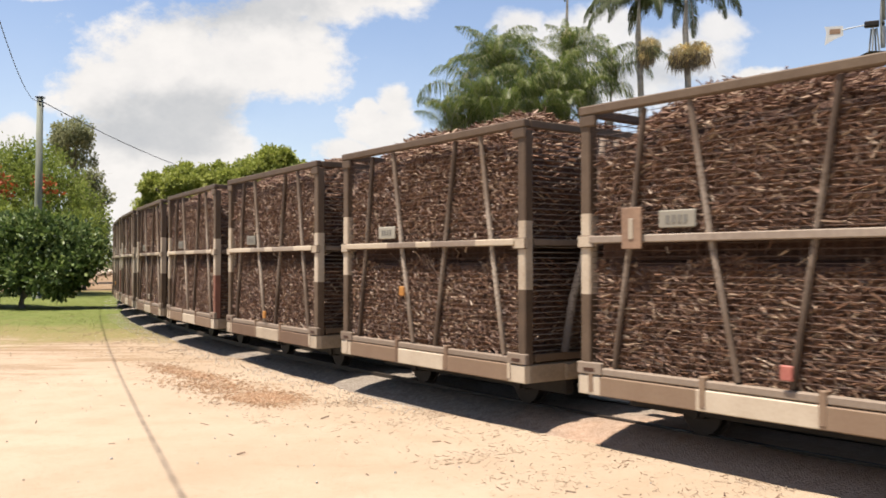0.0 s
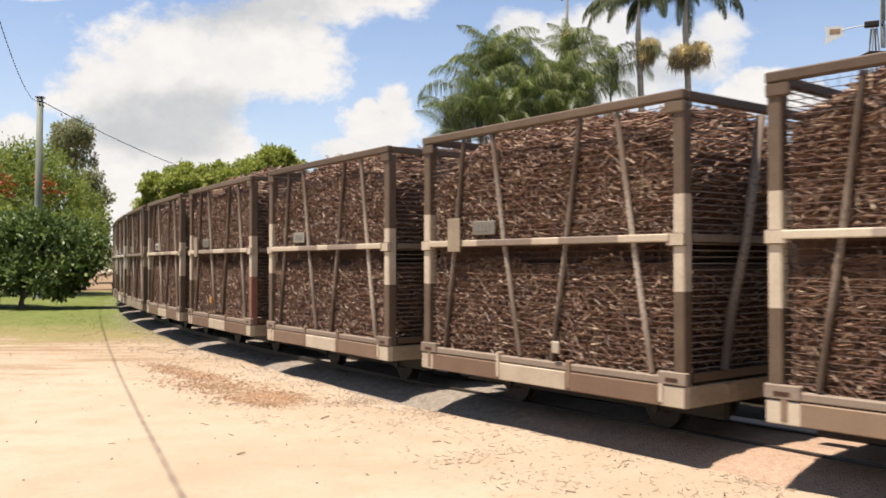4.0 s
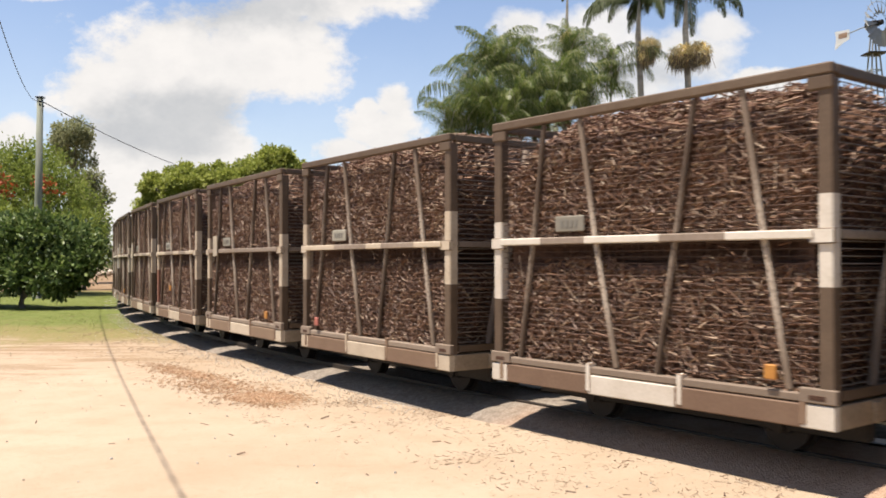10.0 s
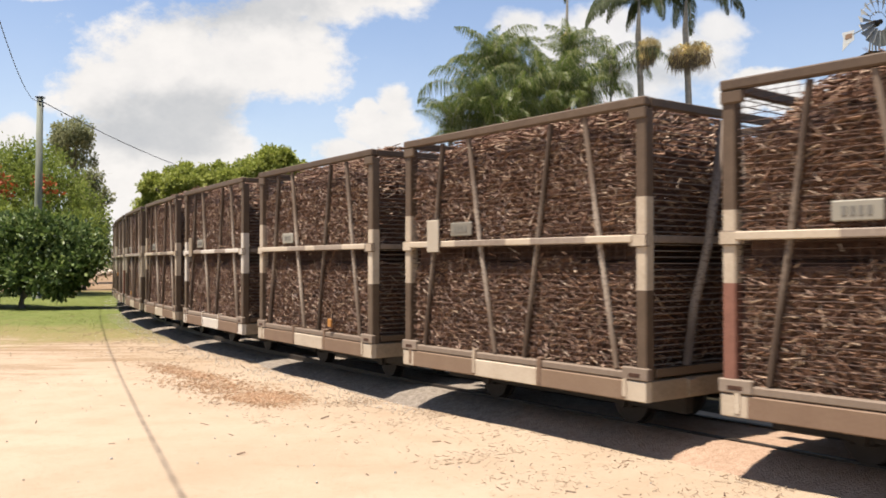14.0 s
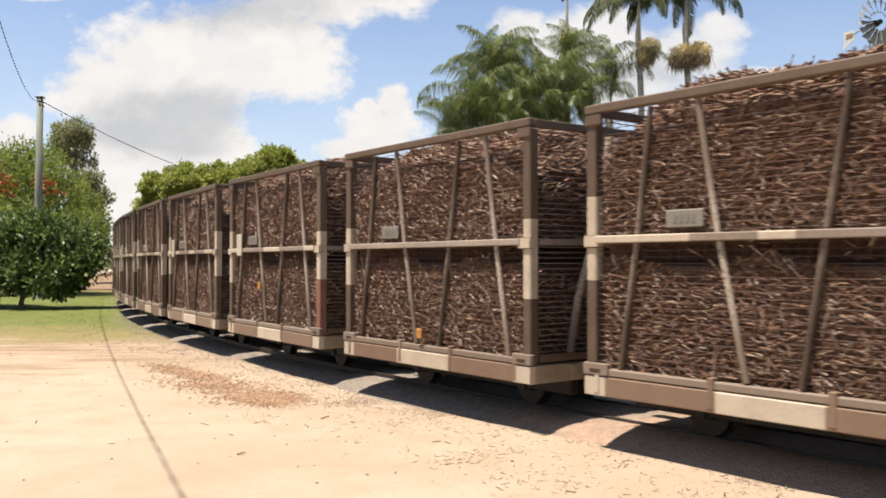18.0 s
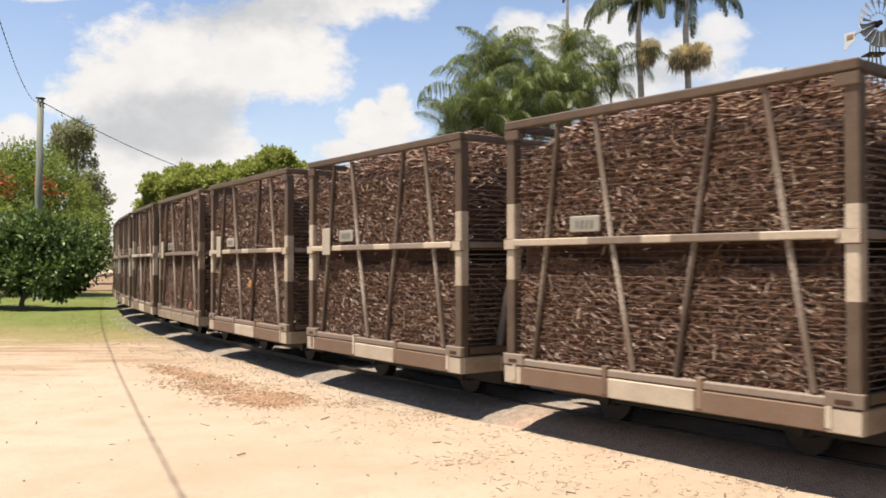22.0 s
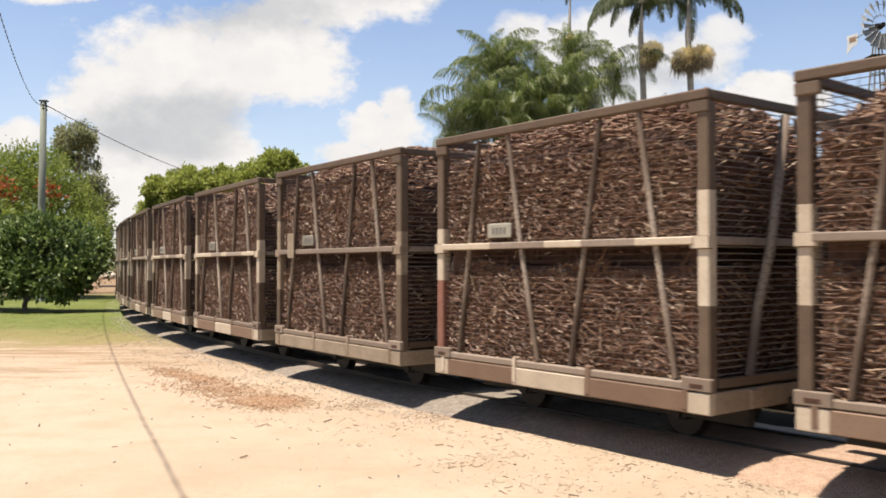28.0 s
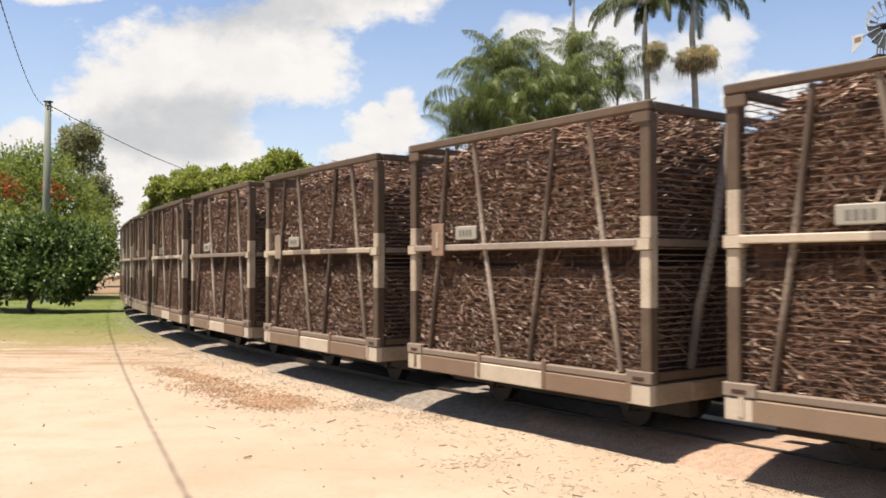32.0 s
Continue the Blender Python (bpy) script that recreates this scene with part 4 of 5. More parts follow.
g = lambda px, d: Vector(((px - 784) / 1554 * d, d, 0))
tree("citrus_tree", "dense dark green fruit tree with low leafy skirt on the lawn", g(42, 27.4),
     spots([(45, 440, 27.4, 1.05, .85), (105, 455, 27.2, .85, .8), (70, 415, 27.6, .75, .5), (138, 480, 26.9, .5, .6), (18, 485, 27.0, .9, .7), (85, 485, 26.6, .8, .45), (128, 425, 28.0, .55, .5), (118, 500, 26.8, .5, .35), (15, 420, 27.6, .7, .6), (155, 455, 27.2, .3, .45)], 0),
     24000, .17, LEAF_DARK, 21, .08, .12, .1, 1.05)
tree("citrus_tree", "dense dark green fruit tree with low leafy skirt on the lawn", g(-40, 28.5),
     spots([(-50, 440, 28.5, 1.2, 1.1), (-10, 455, 28, 1.0, 1.0), (-90, 450, 28.5, 1.2, 1.1), (-15, 500, 27.8, .9, .6), (-20, 410, 28.6, .7, .5)], 0),
     12000, .17, LEAF_DARK, 22, .08, .12, .1, 1.05)
poin, poin_loc, prng = tree("poinciana_tree", "spreading poinciana with yellow-green leaves and scarlet flowers", g(40, 40),
     spots([(40, 320, 40, 2.2, 1.2), (-20, 330, 41, 2.2, 1.3), (90, 350, 40, 1.7, 1.2), (130, 390, 39.5, 1.2, 1.1), (20, 290, 41, 1.5, .8), (60, 285, 41, 1.2, .7), (60, 400, 38, 1.5, .9), (140, 430, 38, .8, .9), (0, 400, 38, 1.6, 1.0), (110, 420, 37, .9, .8), (155, 400, 38, .4, .5)], 0),
     30000, .14, LEAF_YEL, 23, .2, .2)
pts, nr = crown_points([b for b in poin_loc if b[2] > 3.2], 30 * 26, prng, .16, .5)
sprays = [at(px, py, 38.6) - poin.location for px, py in ((8, 325), (-4, 338), (16, 336), (84, 334), (78, 328), (92, 338), (-14, 318))]
pick = np.array([min((Vector(p) - c).length for c in sprays) < .62 for p in pts])
extra = np.concatenate([np.array(c) + prng.normal(0, .2, (26, 3)) for c in sprays])
pts, nr, pick = np.concatenate([pts, extra]), np.concatenate([nr, prng.normal(0, 1, extra.shape)]), np.concatenate([pick, np.ones(len(extra), bool)])
v, f = leaves(pts[pick] + np.array([0, -.35, .1]), nr[pick], .22, prng)
fl = part("blossom", mesh_of("blossom", v, f, [FLAME]), poin, "scarlet flower clusters")
fl["kind"] = "stuff"
tree("gum_tree", "tall grey-green gum tree with sparse drooping crown", g(140, 62),
     spots([(128, 238, 62, 1.25, .95), (112, 248, 62, .8, .6), (146, 246, 62, .7, .7), (97, 258, 62, .35, .3), (150, 285, 62, .55, .5), (125, 280, 63, .8, .6), (160, 318, 61, .6, .6), (178, 338, 61, .35, .3), (188, 350, 61, .3, .2), (172, 352, 61, .3, .25), (182, 365, 61, .2, .2),
            (140, 325, 62, .9, .8), (150, 370, 61, 1.0, 1.1), (165, 375, 61, .45, .5), (165, 430, 60, .8, 1.2), (176, 400, 60, .45, .5)], 0),
     20000, .2, LEAF_GUM, 24, .15, .16, .6, .5)
tree("dark_shrub", "dark green rounded shrub at the lawn's far edge", g(150, 46),
     spots([(140, 455, 46, 1.0, .9), (168, 450, 46.5, .6, .9), (120, 460, 46, 1.0, .9), (175, 425, 47, .35, .8), (170, 400, 47, .3, .6), (180, 440, 47, .3, .5)], 0), 5500, .17, LEAF_DARK, 25, .1, .28)
def knobs(blobs, rng, k=7):
    """Small rounded shoots all over the upper side of the blobs."""
    out = list(blobs)
    for x, y, z, rx, ry, rz in blobs:
        for _ in range(k):
            a, e = rng.uniform(0, 6.28), rng.uniform(.1, 1.5)
            r = rng.uniform(.22, .4)
            out.append((x + rx * .95 * math.cos(a) * math.cos(e), y + ry * .95 * math.sin(a) * math.cos(e), z + rz * .95 * math.sin(e), r * 1.1, r, r * .85))
    return out


tree("mango_tree", "broad dome of bright green mango foliage behind the line", g(400, 45),
     knobs(spots([(330, 330, 45, 1.4, 1.0), (290, 345, 45, 1.1, .9), (375, 325, 45.5, 1.2, .8), (265, 375, 45, .7, .9), (350, 380, 45, 2.0, 1.2), (420, 340, 46, 1.2, 1.0)], 0), random.Random(8)),
     52000, .16, LEAF_MANGO, 26, .25, .085, ragged=.06)
tree("mango_tree", "broad dome of bright green mango foliage behind the line", g(470, 43),
     knobs(spots([(470, 305, 43, 1.1, .75), (490, 290, 43, .75, .55), (440, 315, 43, .9, .7), (510, 305, 43, .5, .6), (470, 345, 43, 1.6, 1.0), (420, 335, 43, .9, .7)], 0), random.Random(8)),
     42000, .16, LEAF_MANGO, 27, .22, .08, ragged=.06)


def far_woods():
    rng = np.random.default_rng(31)
    chunks = []
    for i in range(46):
        x, y = rng.uniform(-75, 90), rng.uniform(95, 150)
        r = rng.uniform(1.6, 3.2)
        p, q = crown_points([(x, y, r * .8, r * 1.3, r, r)], 420, rng, .6)
        chunks.append(leaves(p, q, .75, rng))
    v, f = join([(c[0].tolist(), c[1]) for c in chunks])
    ob = part("far_woods", mesh_of("far_woods", v, f, [LEAF_GUM]))
    tagged(ob, "low band of distant grey-green trees", "woods", kind="stuff")


far_woods()


# ---- palms ----
SWAY = []


def frond_mesh(rng, length, arch, leaflet, mat, hang=.6, width=.028, pairs=58):
    """One feather frond that leaves the origin along +x, arches up and over, with hanging leaflets."""
    pts = []
    ang = arch[0]
    p = Vector((0, 0, 0))
    k = 14
    for i in range(k + 1):
        pts.append(p.copy())
        p = p + Vector((math.cos(ang), 0, math.sin(ang))) * (length / k)
        ang += (arch[1] - arch[0]) / k * (0.6 + .8 * i / k)
    v, f = tube(pts, [.026 * (1 - .88 * i / k) for i in range(k + 1)], 5)
    verts, faces = [tuple(q) for q in v], list(f)
    idx = [1] * len(f)
    for i in range(pairs):
        q = .10 + .90 * i / (pairs - 1)
        s = q * k
        i0 = min(int(s), k - 1)
        c = pts[i0].lerp(pts[i0 + 1], s - i0)
        ax = (pts[i0 + 1] - pts[i0]).normalized()
        ln = leaflet * (math.sin(math.pi * min(1, .12 + .86 * q)) ** .6) * rng.uniform(.85, 1.1)
        for sd in (-1, 1):
            out = Vector((ax.x * .6 + rng.uniform(-.15, .15), sd * (.7 + rng.uniform(-.3, .2)), ax.z * .6 + rng.uniform(-.15, .2))).normalized()
            mid_ = c + out * ln * .36
            low = Vector((out.x * .45 + rng.uniform(-.2, .2), out.y * .5, out.z * .3 - hang * rng.uniform(.7, 1.4))).normalized()
            tip = mid_ + low * ln * .72
            wv = ax * width
            o = len(verts)
            verts += [tuple(c - wv * .5), tuple(c + wv * .5), tuple(mid_ + wv), tuple(mid_ - wv * .6), tuple(tip)]
            faces += [(o, o + 1, o + 2, o + 3), (o + 3, o + 2, o + 4)]
            idx += [0, 0]
    return mesh_of("frond", verts, faces, [mat, TRUNK], idx)


fr = random.Random(5)
ARCHING = [frond_mesh(fr, ln, arch, lf, FROND, hang, .011, n) for ln, arch, lf, hang, n in (
    (2.8, (1.5, -1.15), .78, 1.9, 88), (2.6, (1.35, -1.35), .74, 2.1, 84), (3.0, (1.5, -.8), .84, 1.5, 92), (2.2, (.9, -1.6), .66, 2.0, 76), (2.6, (1.55, -1.7), .80, 2.3, 84), (2.5, (1.65, -.2), .70, 1.2, 80))]
FOX = [frond_mesh(fr, 2.15, (.75, -1.45), .46, FROND2, 1.2, .017, 112), frond_mesh(fr, 2.1, (.45, -1.6), .46, FROND2, 1.4, .017, 112), frond_mesh(fr, 2.0, (1.15, -1.3), .44, FROND2, 1.1, .017, 106)]
dry = frond_mesh(fr, 1.3, (-.9, -1.5), .3, DRYFROND, .9, .03, 26)


def palm(name, label, base, height, meshes, count, rng, r0=.10, spread=(.0, 1.0), scale=1.0, lean=(0, 0), dry_ones=0):
    top = empty(name, Matrix.Translation(base))
    crown = Vector((lean[0], lean[1], height))
    k = 9
    pts = [Vector((0, 0, -.1)).lerp(crown, i / k) + Vector((.04 * math.sin(i * 1.3), 0, 0)) * (1 if 0 < i < k else 0) for i in range(k + 1)]
    v, f = tube(pts, [r0 * (1.25 - .4 * i / k) if i < k else r0 * .3 for i in range(k + 1)], 10)
    part("trunk", mesh_of("trunk", v, f, [TRUNK], smooth=True), top, "pale ringed trunk")
    for i in range(count):
        yaw = i * 137.5 + rng.uniform(-18, 18)
        me = meshes[rng.randrange(len(meshes))]
        pitch = rng.uniform(-34, 15) if meshes is ARCHING else rng.uniform(-14, 14)
        m = Matrix.Translation(crown) @ pose(0, 0, 0, 0, 0, yaw) @ pose(0, 0, 0, 0, pitch, 0)
        fr_ = part("frond", me, top, m=m)
        fr_.scale = (scale * rng.uniform(.85, 1.1),) * 3
        SWAY.append((fr_, crown.copy(), yaw, pitch, rng.uniform(0, 6.28), rng.uniform(1.6, 2.6), rng.uniform(1.5, 3.5)))
    for i in range(dry_ones):
        part("dry_frond", dry, top, "dead straw-coloured frond", Matrix.Translation(crown) @ pose(0, 0, 0, 0, 0, rng.uniform(0, 360)))
    tagged(top, label, "palm tree")
    return top, crown


pr = random.Random(77)
CANE_PALM = "leafy feather palm with long drooping green fronds"
CLUMP = ((832, 200, 20.6, 9, .74), (872, 146, 21.2, 18, .68), (906, 160, 21.8, 15, .68), (948, 185, 20.8, 13, .7), (1006, 138, 21.4, 16, .62), (985, 190, 20.5, 14, .7), (1082, 172, 21.0, 9, .72),
         (860, 225, 20.0, 15, .7), (915, 240, 20.0, 14, .7), (820, 250, 20.2, 10, .6), (1035, 220, 20.2, 13, .68), (795, 262, 20.4, 11, .62), (880, 262, 19.8, 13, .66), (960, 250, 20.0, 13, .66), (1000, 235, 20.3, 12, .66))
for px, py, dd, cnt, sc in CLUMP:
    c = at(px, py, dd)
    palm("feather_palm", CANE_PALM, Vector((c.x, c.y, 0)), c.z, ARCHING, cnt, pr, .07, scale=sc, dry_ones=2 if px in (985, 915, 948, 1006) else 1)


def fruit_mesh(seed, r):
    """A mop of strings that spring from the stem, arch over and hang; the lowest are withered."""
    rng = np.random.default_rng(seed)
    n = 1500
    d = rng.normal(0, 1, (n, 3))
    d /= np.linalg.norm(d, axis=1)[:, None]
    a = d * (r * rng.uniform(.25, .92, n) ** .6)[:, None] * np.array([1, 1, .8])
    low = rng.random(n) < .24
    a[:, 2] = np.where(low, -np.abs(a[:, 2]) * .8, a[:, 2])
    w = d * .7 + rng.normal(0, .5, (n, 3))
    w[:, 2] -= np.where(low, 2.2, .25)
    w /= np.linalg.norm(w, axis=1)[:, None]
    ln = np.where(low, rng.uniform(.15, .42, n), rng.uniform(.07, .18, n)) * r / .42
    b = a + w * (ln * .5)[:, None]
    c = b + (w + np.array([0, 0, -.6])) * (ln * .42)[:, None]
    v1, f1 = rods(a, b, np.full(n, .0075), 3)
    v2, f2 = rods(b, c, np.full(n, .008), 3, .5)
    v, f = join([(v1.tolist(), f1), (v2.tolist(), f2)])
    idx = np.repeat(np.concatenate([low, low]).astype(int), 5).tolist()
    return mesh_of("fruit", v, f, [FRUIT, STRAGGLE], idx)


FRUITS = fruit_mesh(1, .42)
FOX_LABEL = "tall slender palm with dark plumes and straw-yellow fruit bunches"
SLENDER = ((1133, -2, 20.5, ((16, 82, .62), (10, 100, .5)), 15, .82), (1217, -14, 20.0, ((-9, 97, .74), (17, 92, .76)), 17, .85), (1006, -30, 26.0, ((0, 66, .55),), 8, .5))
for px, top_y, dd, mops, cnt, sc in SLENDER:
    c = at(px, top_y, dd)
    thing, crown = palm("slender_palm", FOX_LABEL, Vector((c.x, c.y, 0)), c.z, FOX, cnt, pr, .075 if dd < 25 else .055, scale=sc)
    for k, (fx, fy, fs) in enumerate(mops):
        fc = at(px + fx, fy, dd)
        part("inflorescence", FRUITS, thing, "hanging straw-yellow fruit strings", Matrix.Translation((fc.x - c.x, -.05, fc.z)) @ pose(0, 0, 0, 0, 0, k * 70) @ Matrix.Scale(fs, 4))["kind"] = "stuff"

# ---- pole and wires ----
pb = at(66, 172, 35.0)
pole = empty("power_pole", Matrix.Translation((pb.x, pb.y, 0)))
v, f = tube([(0, 0, -.2), (.03, 0, 4), (.07, 0, pb.z)], [.16, .145, .12], 14)
part("post", mesh_of("post", v, f, [POLE], smooth=True), pole)
part("cap", box(-.08, .22, -.13, .13, pb.z - .02, pb.z + .03, [STEEL], .01), pole)
for dz in (.18, .32):
    v, f = rods([(.12, -.16, pb.z - dz)], [(.12, .2, pb.z - dz)], [.035], 8)
    part("insulator", mesh_of("insulator", v, f, [STEEL]), pole)
tagged(pole, "weathered grey timber power pole", "power pole")


def wire(name, pts, r, twist=0):
    v, f = tube(pts, [r * (1 + .33 * (i % 4 // 2 * 2 - 1) * twist) for i in range(len(pts))], 5)
    tagged(part(name, mesh_of(name, v, f, [CABLE], smooth=True)), "black overhead service cable hung from the pole", "cable")


pts = []
for i in range(401):
    d = 35.0 - 41.0 * i / 400
    pts.append((pb.x - .430 * (d - 35.0), d, 5.30 + .0038 * (d - 8.9) ** 2))
wire("service_cable", pts, .0085, 1)
e = at(300, 300, 50)
far = Vector((e.x * 1.25 + 6.5, 84, 9.0))
pts = []
for i in range(25):
    q = i / 24
    p = Vector((pb.x + .08, pb.y, pb.z - .12)).lerp(far, q)
    p.z -= 4 * q * (1 - q) * 1.5
    pts.append(tuple(p))
wire("service_cable", pts, .018)

# ---- windmill ----
wm = at(1550, 41, 30.0)
mill = empty("windmill", Matrix.Translation((wm.x, wm.y, 0)))
tagged(mill, "small galvanised farm windmill on a lattice tower", "windmill")
hz = wm.z
for sx in (-1, 1):
    for sy in (-1, 1):
        v, f = rods([(sx * .75, sy * .75, -.1)], [(sx * .06, sy * .06, hz - .15)], [.03], 5)
        part("tower_leg", mesh_of("tower_leg", v, f, [VANE]), mill)
for i in range(1, 6):
    z = hz * i / 6
    r = .75 - .69 * z / hz
    cs = [(-r, -r, z), (r, -r, z), (r, r, z), (-r, r, z)]
    v, f = rods(cs, cs[1:] + cs[:1], [.018] * 4, 4)
    part("tower_brace", mesh_of("tower_brace", v, f, [VANE]), mill)
part("platform", box(-.32, .32, -.32, .32, hz - 1.05, hz - 1.0, [STEEL], .01), mill)
HUB_Z = hz
head = part("head", box(-.12, .12, -.16, .30, -.1, .1, [STEEL], .03), mill, m=Matrix.Translation((0, 0, hz)))
v, f = rods([(0, .25, 0)], [(0, 1.02, -.10)], [.02], 6)
part("tail_boom", mesh_of("tail_boom", v, f, [VANE]), head)
v = [(sx * .006, r, z) for sx in (-1, 1) for r, z in ((.96, .04), (1.56, .08), (1.5, -.14), (1.56, -.58), (1.25, -.40), (.96, -.30))]
f = [(0, 1, 2, 3, 4, 5), (11, 10, 9, 8, 7, 6)] + [(i, (i + 1) % 6, 6 + (i + 1) % 6, 6 + i) for i in range(6)]
vane = part("tail_vane", mesh_of("tail_vane", v, f, [VANEW]), head, "white painted tail vane with a dark band")
part("tail_band", bars([((0, 1.05, -.13), (0, 1.4, -.12), .024, .18, 0, UP)], [TAGB], .003), vane)
wheel = part("wheel", mesh_of("hub", *rods([(0, -.02, 0)], [(0, .1, 0)], [.09], 12), [STEEL]), mill, m=Matrix.Translation((0, -.3, hz)))
v, f = [], []
q1 = .15
for i in range(5):
    a = q1 * (i / 2 - 1)
    for r in (.3, .84):
        v.append((r * math.sin(a * (1.0 if r > .5 else .8)), .07 * (a / q1) + .02, r * math.cos(a)))
for i in range(4):
    f.append((2 * i, 2 * i + 1, 2 * i + 3, 2 * i + 2))
blade = mesh_of("blade", v, f, [VANE], smooth=True)
for i in range(18):
    part("blade", blade, wheel, m=pose(0, 0, 0, 0, i * 20.0, 0))
for r in (.36, .72):
    ring = [(r * math.sin(a), .09, r * math.cos(a)) for a in np.linspace(0, 2 * math.pi, 37)]
    part("wheel_ring", mesh_of("wheel_ring", *rods(ring[:-1], ring[1:], [.012] * 36, 4), [VANE]), wheel)

# ---- pale rubble by the far track ----
rr = random.Random(9)
heap_ = empty("rubble_heap", Matrix.Translation(at(180, 486, 92)))
heap_.location.z = 0
for i in range(14):
    bm = bmesh.new()
    bmesh.ops.create_icosphere(bm, subdivisions=2, radius=rr.uniform(.25, .55))
    for q in bm.verts:
        q.co *= 1 + .25 * noise.noise(q.co * 2.2 + Vector((i, 0, 0)))
        q.co.z *= .7
    me = bpy.data.meshes.new("rock")
    bm.to_mesh(me)
    bm.free()
    me.materials.append(CREAM)
    part("rock", me, heap_, m=pose(rr.uniform(-1.6, 1.3), rr.uniform(-.6, .6), rr.uniform(.15, .75), 0, 0, rr.uniform(0, 360)))
tagged(heap_, "heap of pale broken stone by the dirt track", "rubble")

# ---- loose stuff on the ground ----
def scatter(name, label, n, where, length, radius, mat, seed, sides=4, flat=.12, cat="litter"):
    rng = np.random.default_rng(seed)
    pts = where(rng, n)
    n = len(pts)
    q, tl = rng.uniform(0, math.pi, n), np.abs(rng.normal(0, flat, n))
    d = np.stack([np.cos(q) * np.cos(tl), np.sin(q) * np.cos(tl), np.sin(tl)], 1)
    ln = length[0] + (length[1] - length[0]) * rng.random(n) ** 1.9
    r = rng.uniform(*radius, n)
    z = np.array([.035 * (noise.noise((x * .5, y * .5, 0)) + .4 * noise.noise((x * 1.7, y * 1.7, 3))) - .02 for x, y in pts])
    c = np.stack([pts[:, 0], pts[:, 1], z + r * .8 + ln / 2 * np.sin(tl)], 1)
    v, f = rods(c - d * ln[:, None] / 2, c + d * ln[:, None] / 2, r, sides)
    ob = part(name, mesh_of(name, v, f, [mat]))
    return tagged(ob, label, cat, kind="stuff")


def along(s0, s1, near, far_, bias=1.0):
    def pick_(rng, n):
        s = rng.uniform(s0, s1, n)
        w = -(near + (far_ - near) * rng.random(n) ** bias)
        out = [on_line(a, b)[0] for a, b in zip(s, w)]
        return np.array([(p.x, p.y) for p in out])
    return pick_


def patch(cx, cy, ax, ay, turn):
    def pick_(rng, n):
        a, b = rng.normal(0, .5, n) * ax, rng.normal(0, .5, n) * ay
        c, s = math.cos(turn), math.sin(turn)
        return np.stack([cx + a * c - b * s, cy + a * s + b * c], 1)
    return pick_


def both(*fs):
    return lambda rng, n: np.concatenate([f(rng, n // len(fs)) for f in fs])


scatter("cane_chips", "reddish brown spilled cane chips strewn on the sand", 7600, both(patch(-1.82, 9.2, .42, .34, -1.0), patch(-1.9, 9.3, .36, .3, -1.0), patch(-3.3, 11.3, 1.2, .2, -.87), patch(-2.5, 10.0, 1.3, .5, -.9)), (.012, .05), (.002, .005), CHIPS, 51)
scatter("straw", "loose pale straw and cane scraps beside the track", 5200, along(-22, 6, .9, 2.4, 2.2), (.008, .05), (.001, .0028), STRAW, 52)
def drifts(base_, gain=1.6):
    """Keeps the spots where litter has drifted together."""
    def pick_(rng, n):
        p = base_(rng, n * 3)
        k = np.array([rng.random() < max(0.04, gain * noise.noise((a * 1.5, b * 1.5, 8)) + .25 * noise.noise((a * 6, b * 6, 3))) for a, b in p])
        return p[k]
    return pick_


scatter("straw_drift", "drifts of broken straw and cane scraps beside the track", 5200, drifts(along(-14, 7, .95, 2.6, 1.5)), (.01, .055), (.0012, .003), STRAW, 57)
scatter("cane_scraps", "dark brown scraps of cane trash in the sand", 1500, drifts(along(-14, 7, .9, 2.6, 1.5)), (.005, .024), (.001, .0022), TWIG, 58)
scatter("straw_crumbs", "pale straw crumbs trodden into the sand beside the track", 5200, drifts(along(-9, 7, .85, 1.9, 1.6), 2.2), (.006, .04), (.0008, .002), STRAW, 59)
scatter("twigs", "dark twigs and bark scraps on the sand", 170, along(-22, 5, 1.1, 4.2, 1.4), (.015, .08), (.002, .006), TWIG, 53)
scatter("pebbles", "small pebbles on the sand", 500, lambda rng, n: np.stack([rng.uniform(-9, 5, n), rng.uniform(3.5, 17, n)], 1), (.008, .02), (.003, .008), STONE, 54, 5)
scatter("ballast_stones", "loose pale grey ballast stones beside the rails", 8000, along(-45, -1.5, .62, 1.3, 1.3), (.006, .014), (.003, .0065), STONE, 55, 5, .4)


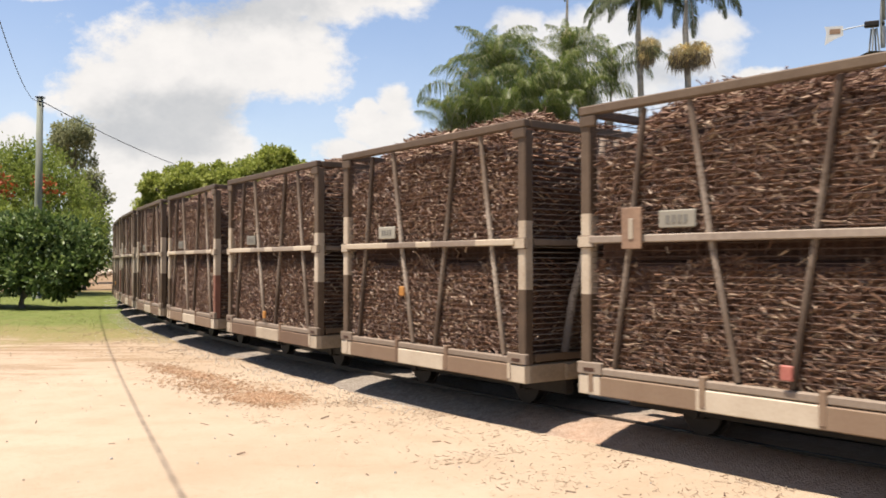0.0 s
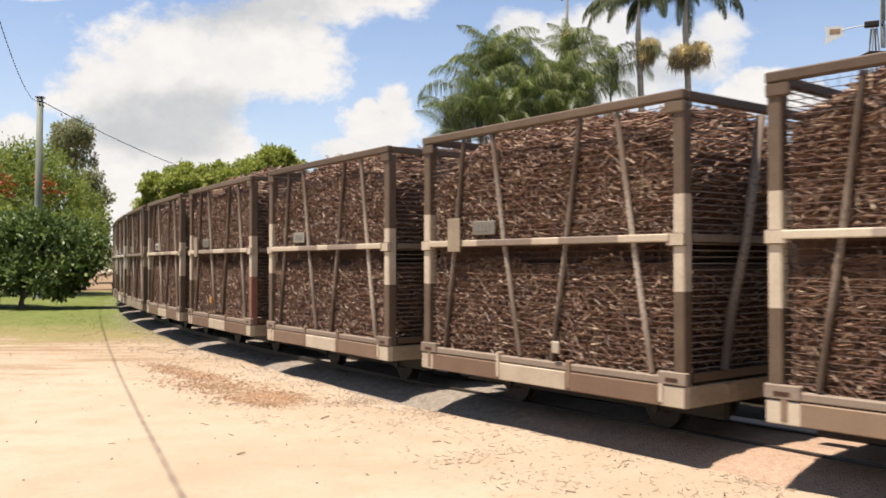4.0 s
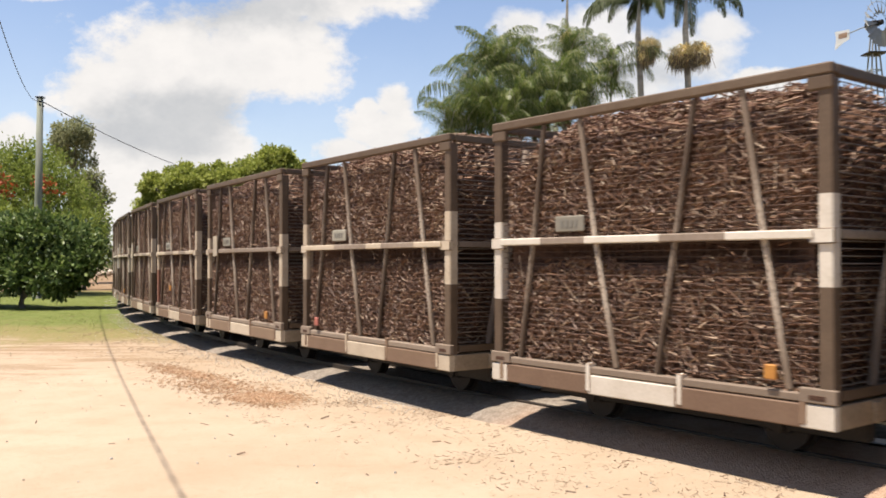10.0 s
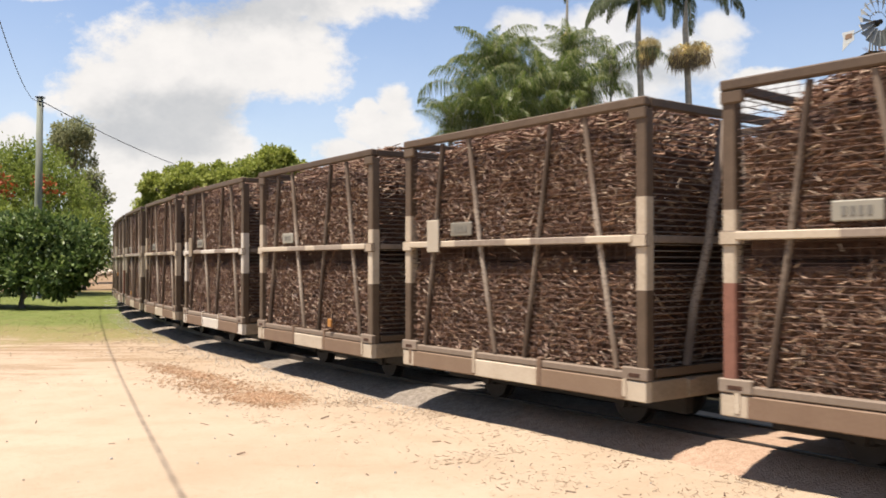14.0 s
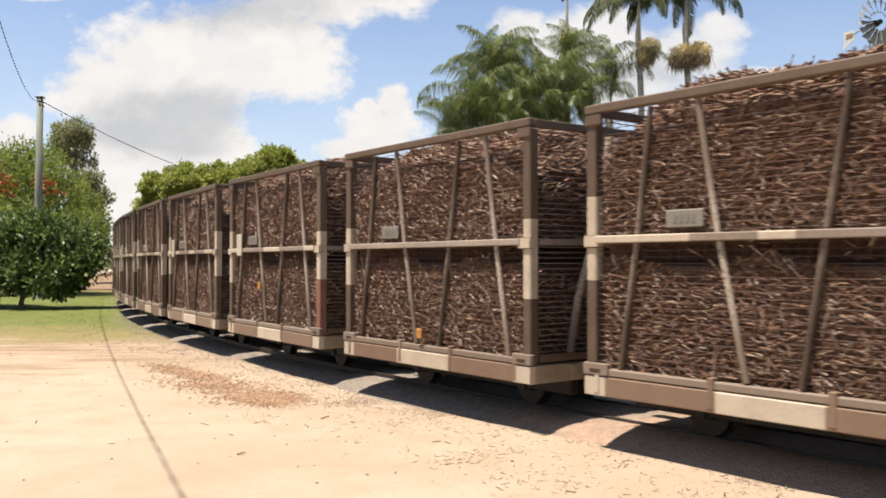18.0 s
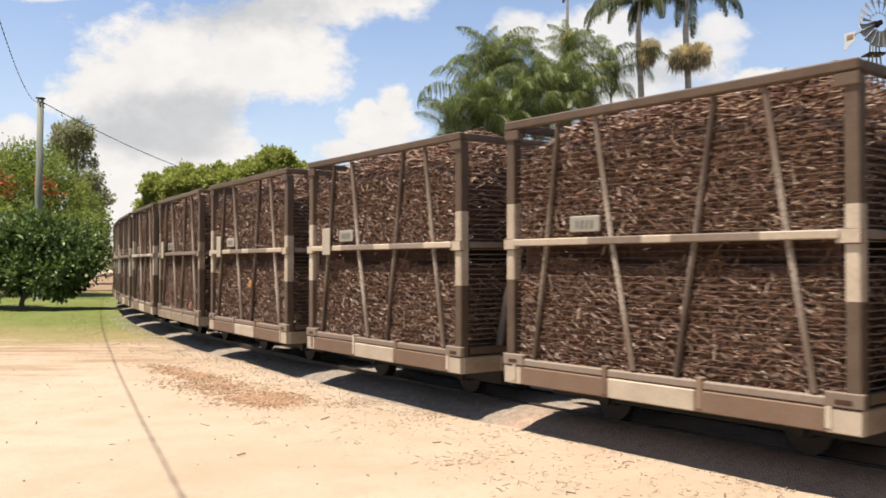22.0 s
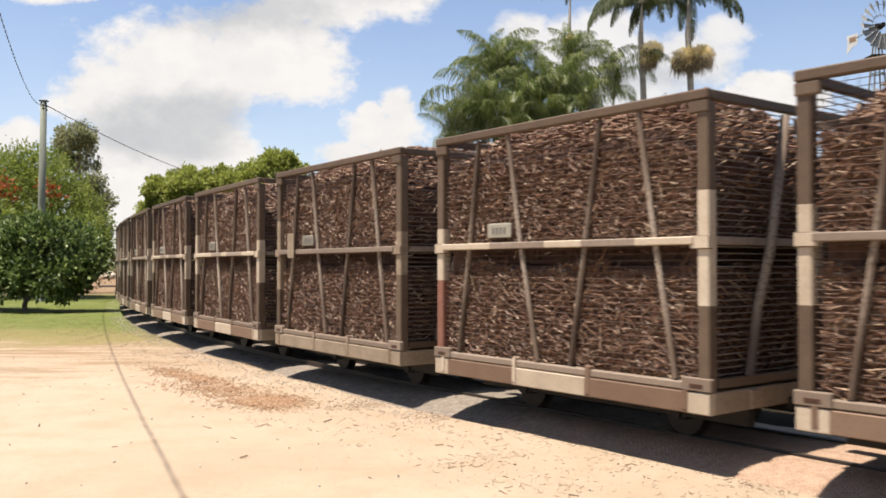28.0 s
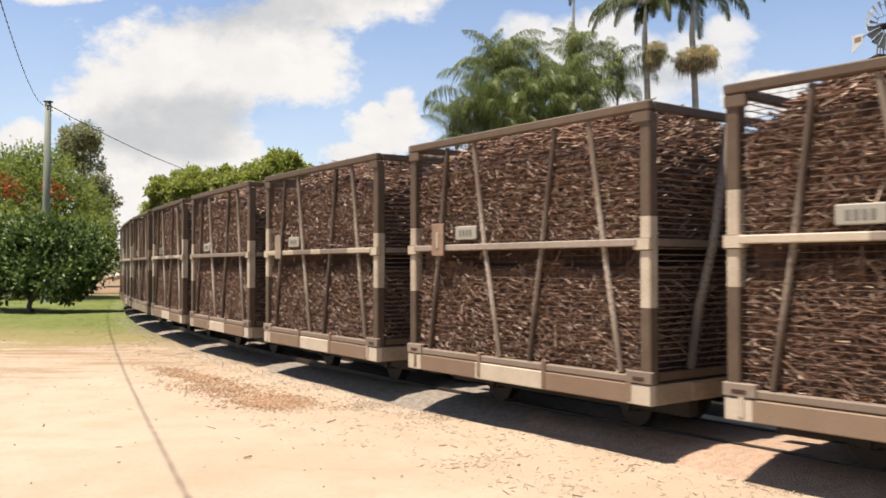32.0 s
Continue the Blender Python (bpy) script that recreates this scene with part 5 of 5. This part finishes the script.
def lawn():
    rng = np.random.default_rng(61)
    n = 60000
    y = 16.5 + 25 * rng.random(n) ** 1.5
    x = rng.uniform(-1, 0, n)
    edge = np.array([on_line(float(np.interp(q, LINE_Y[::-1], ARC[::-1])), -1.6)[0].x for q in y])
    x = edge + x * np.minimum(14, y * .52)
    keep = np.array([rng.random() < min(1.0, max(.0, (b - 17.2) / 7.0)) * (.75 + .6 * noise.noise((a * .7, b * .5, 4))) for a, b in zip(x, y)])
    x, y = x[keep], y[keep]
    n = len(x)
    h = rng.uniform(.006, .018, n)
    q = rng.uniform(0, math.pi, n)
    w = .012
    dx, dy = np.cos(q) * w, np.sin(q) * w
    lx, ly = rng.normal(0, .05, n), rng.normal(0, .05, n)
    z = np.full(n, -.015)
    v = np.stack([np.stack([x - dx, y - dy, z], 1), np.stack([x + dx, y + dy, z], 1), np.stack([x + lx, y + ly, z + h], 1)], 1).reshape(-1, 3)
    f = [(o, o + 1, o + 2) for o in range(0, 3 * n, 3)]
    tagged(part("lawn_grass", mesh_of("lawn_grass", v, f, [GRASSM])), "short green mown grass", "grass", kind="stuff")


lawn()


# ---- what moves ----
def motions():
    for j, b in BINS.items():
        rows = []
        for t in range(0, 33):
            p, th = on_line(run(t) - j * PITCH_OF_BINS)
            rows.append((t, pose(p.x, p.y, 0, 0, 0, math.degrees(th))))
        walk(b, rows)
    for fr_, crown, yaw, pitch, ph, per, amp in SWAY:
        rows = []
        sc = fr_.scale.copy()
        for i in range(0, 65):
            t = i * .5
            gust = .6 + .4 * math.sin(t * .45 + ph * .2)
            dp = amp * gust * math.sin(2 * math.pi * t / per + ph)
            dy = 1.3 * amp * gust * math.sin(2 * math.pi * t / (per * 1.3) + ph * 2)
            rows.append((t, Matrix.Translation(crown) @ pose(0, 0, 0, 0, 0, yaw + dy) @ pose(0, 0, 0, 0, pitch + dp, 0)))
        walk(fr_, rows)
        fr_.scale = sc
    # the windmill's head swings round; its wheel turns slowly
    yaws = [(0, 65), (3, 65), (6, 62), (8, 36), (10, 28), (12, 20), (14, 15), (17, 14), (20, 13), (24, 13), (28, 13), (32, 12)]
    walk(head, [(t, Matrix.Translation((0, 0, HUB_Z)) @ pose(0, 0, 0, 0, 0, a)) for t, a in yaws])
    rows = []
    for i in range(0, 65):
        t = i * .5
        a = float(np.interp(t, [q[0] for q in yaws], [q[1] for q in yaws]))
        rows.append((t, Matrix.Translation((0, 0, HUB_Z)) @ pose(0, 0, 0, 0, 0, a) @ Matrix.Translation((0, -.3, 0)) @ pose(0, 0, 0, 0, i * 9.0, 0)))
    walk(wheel, rows)


motions()
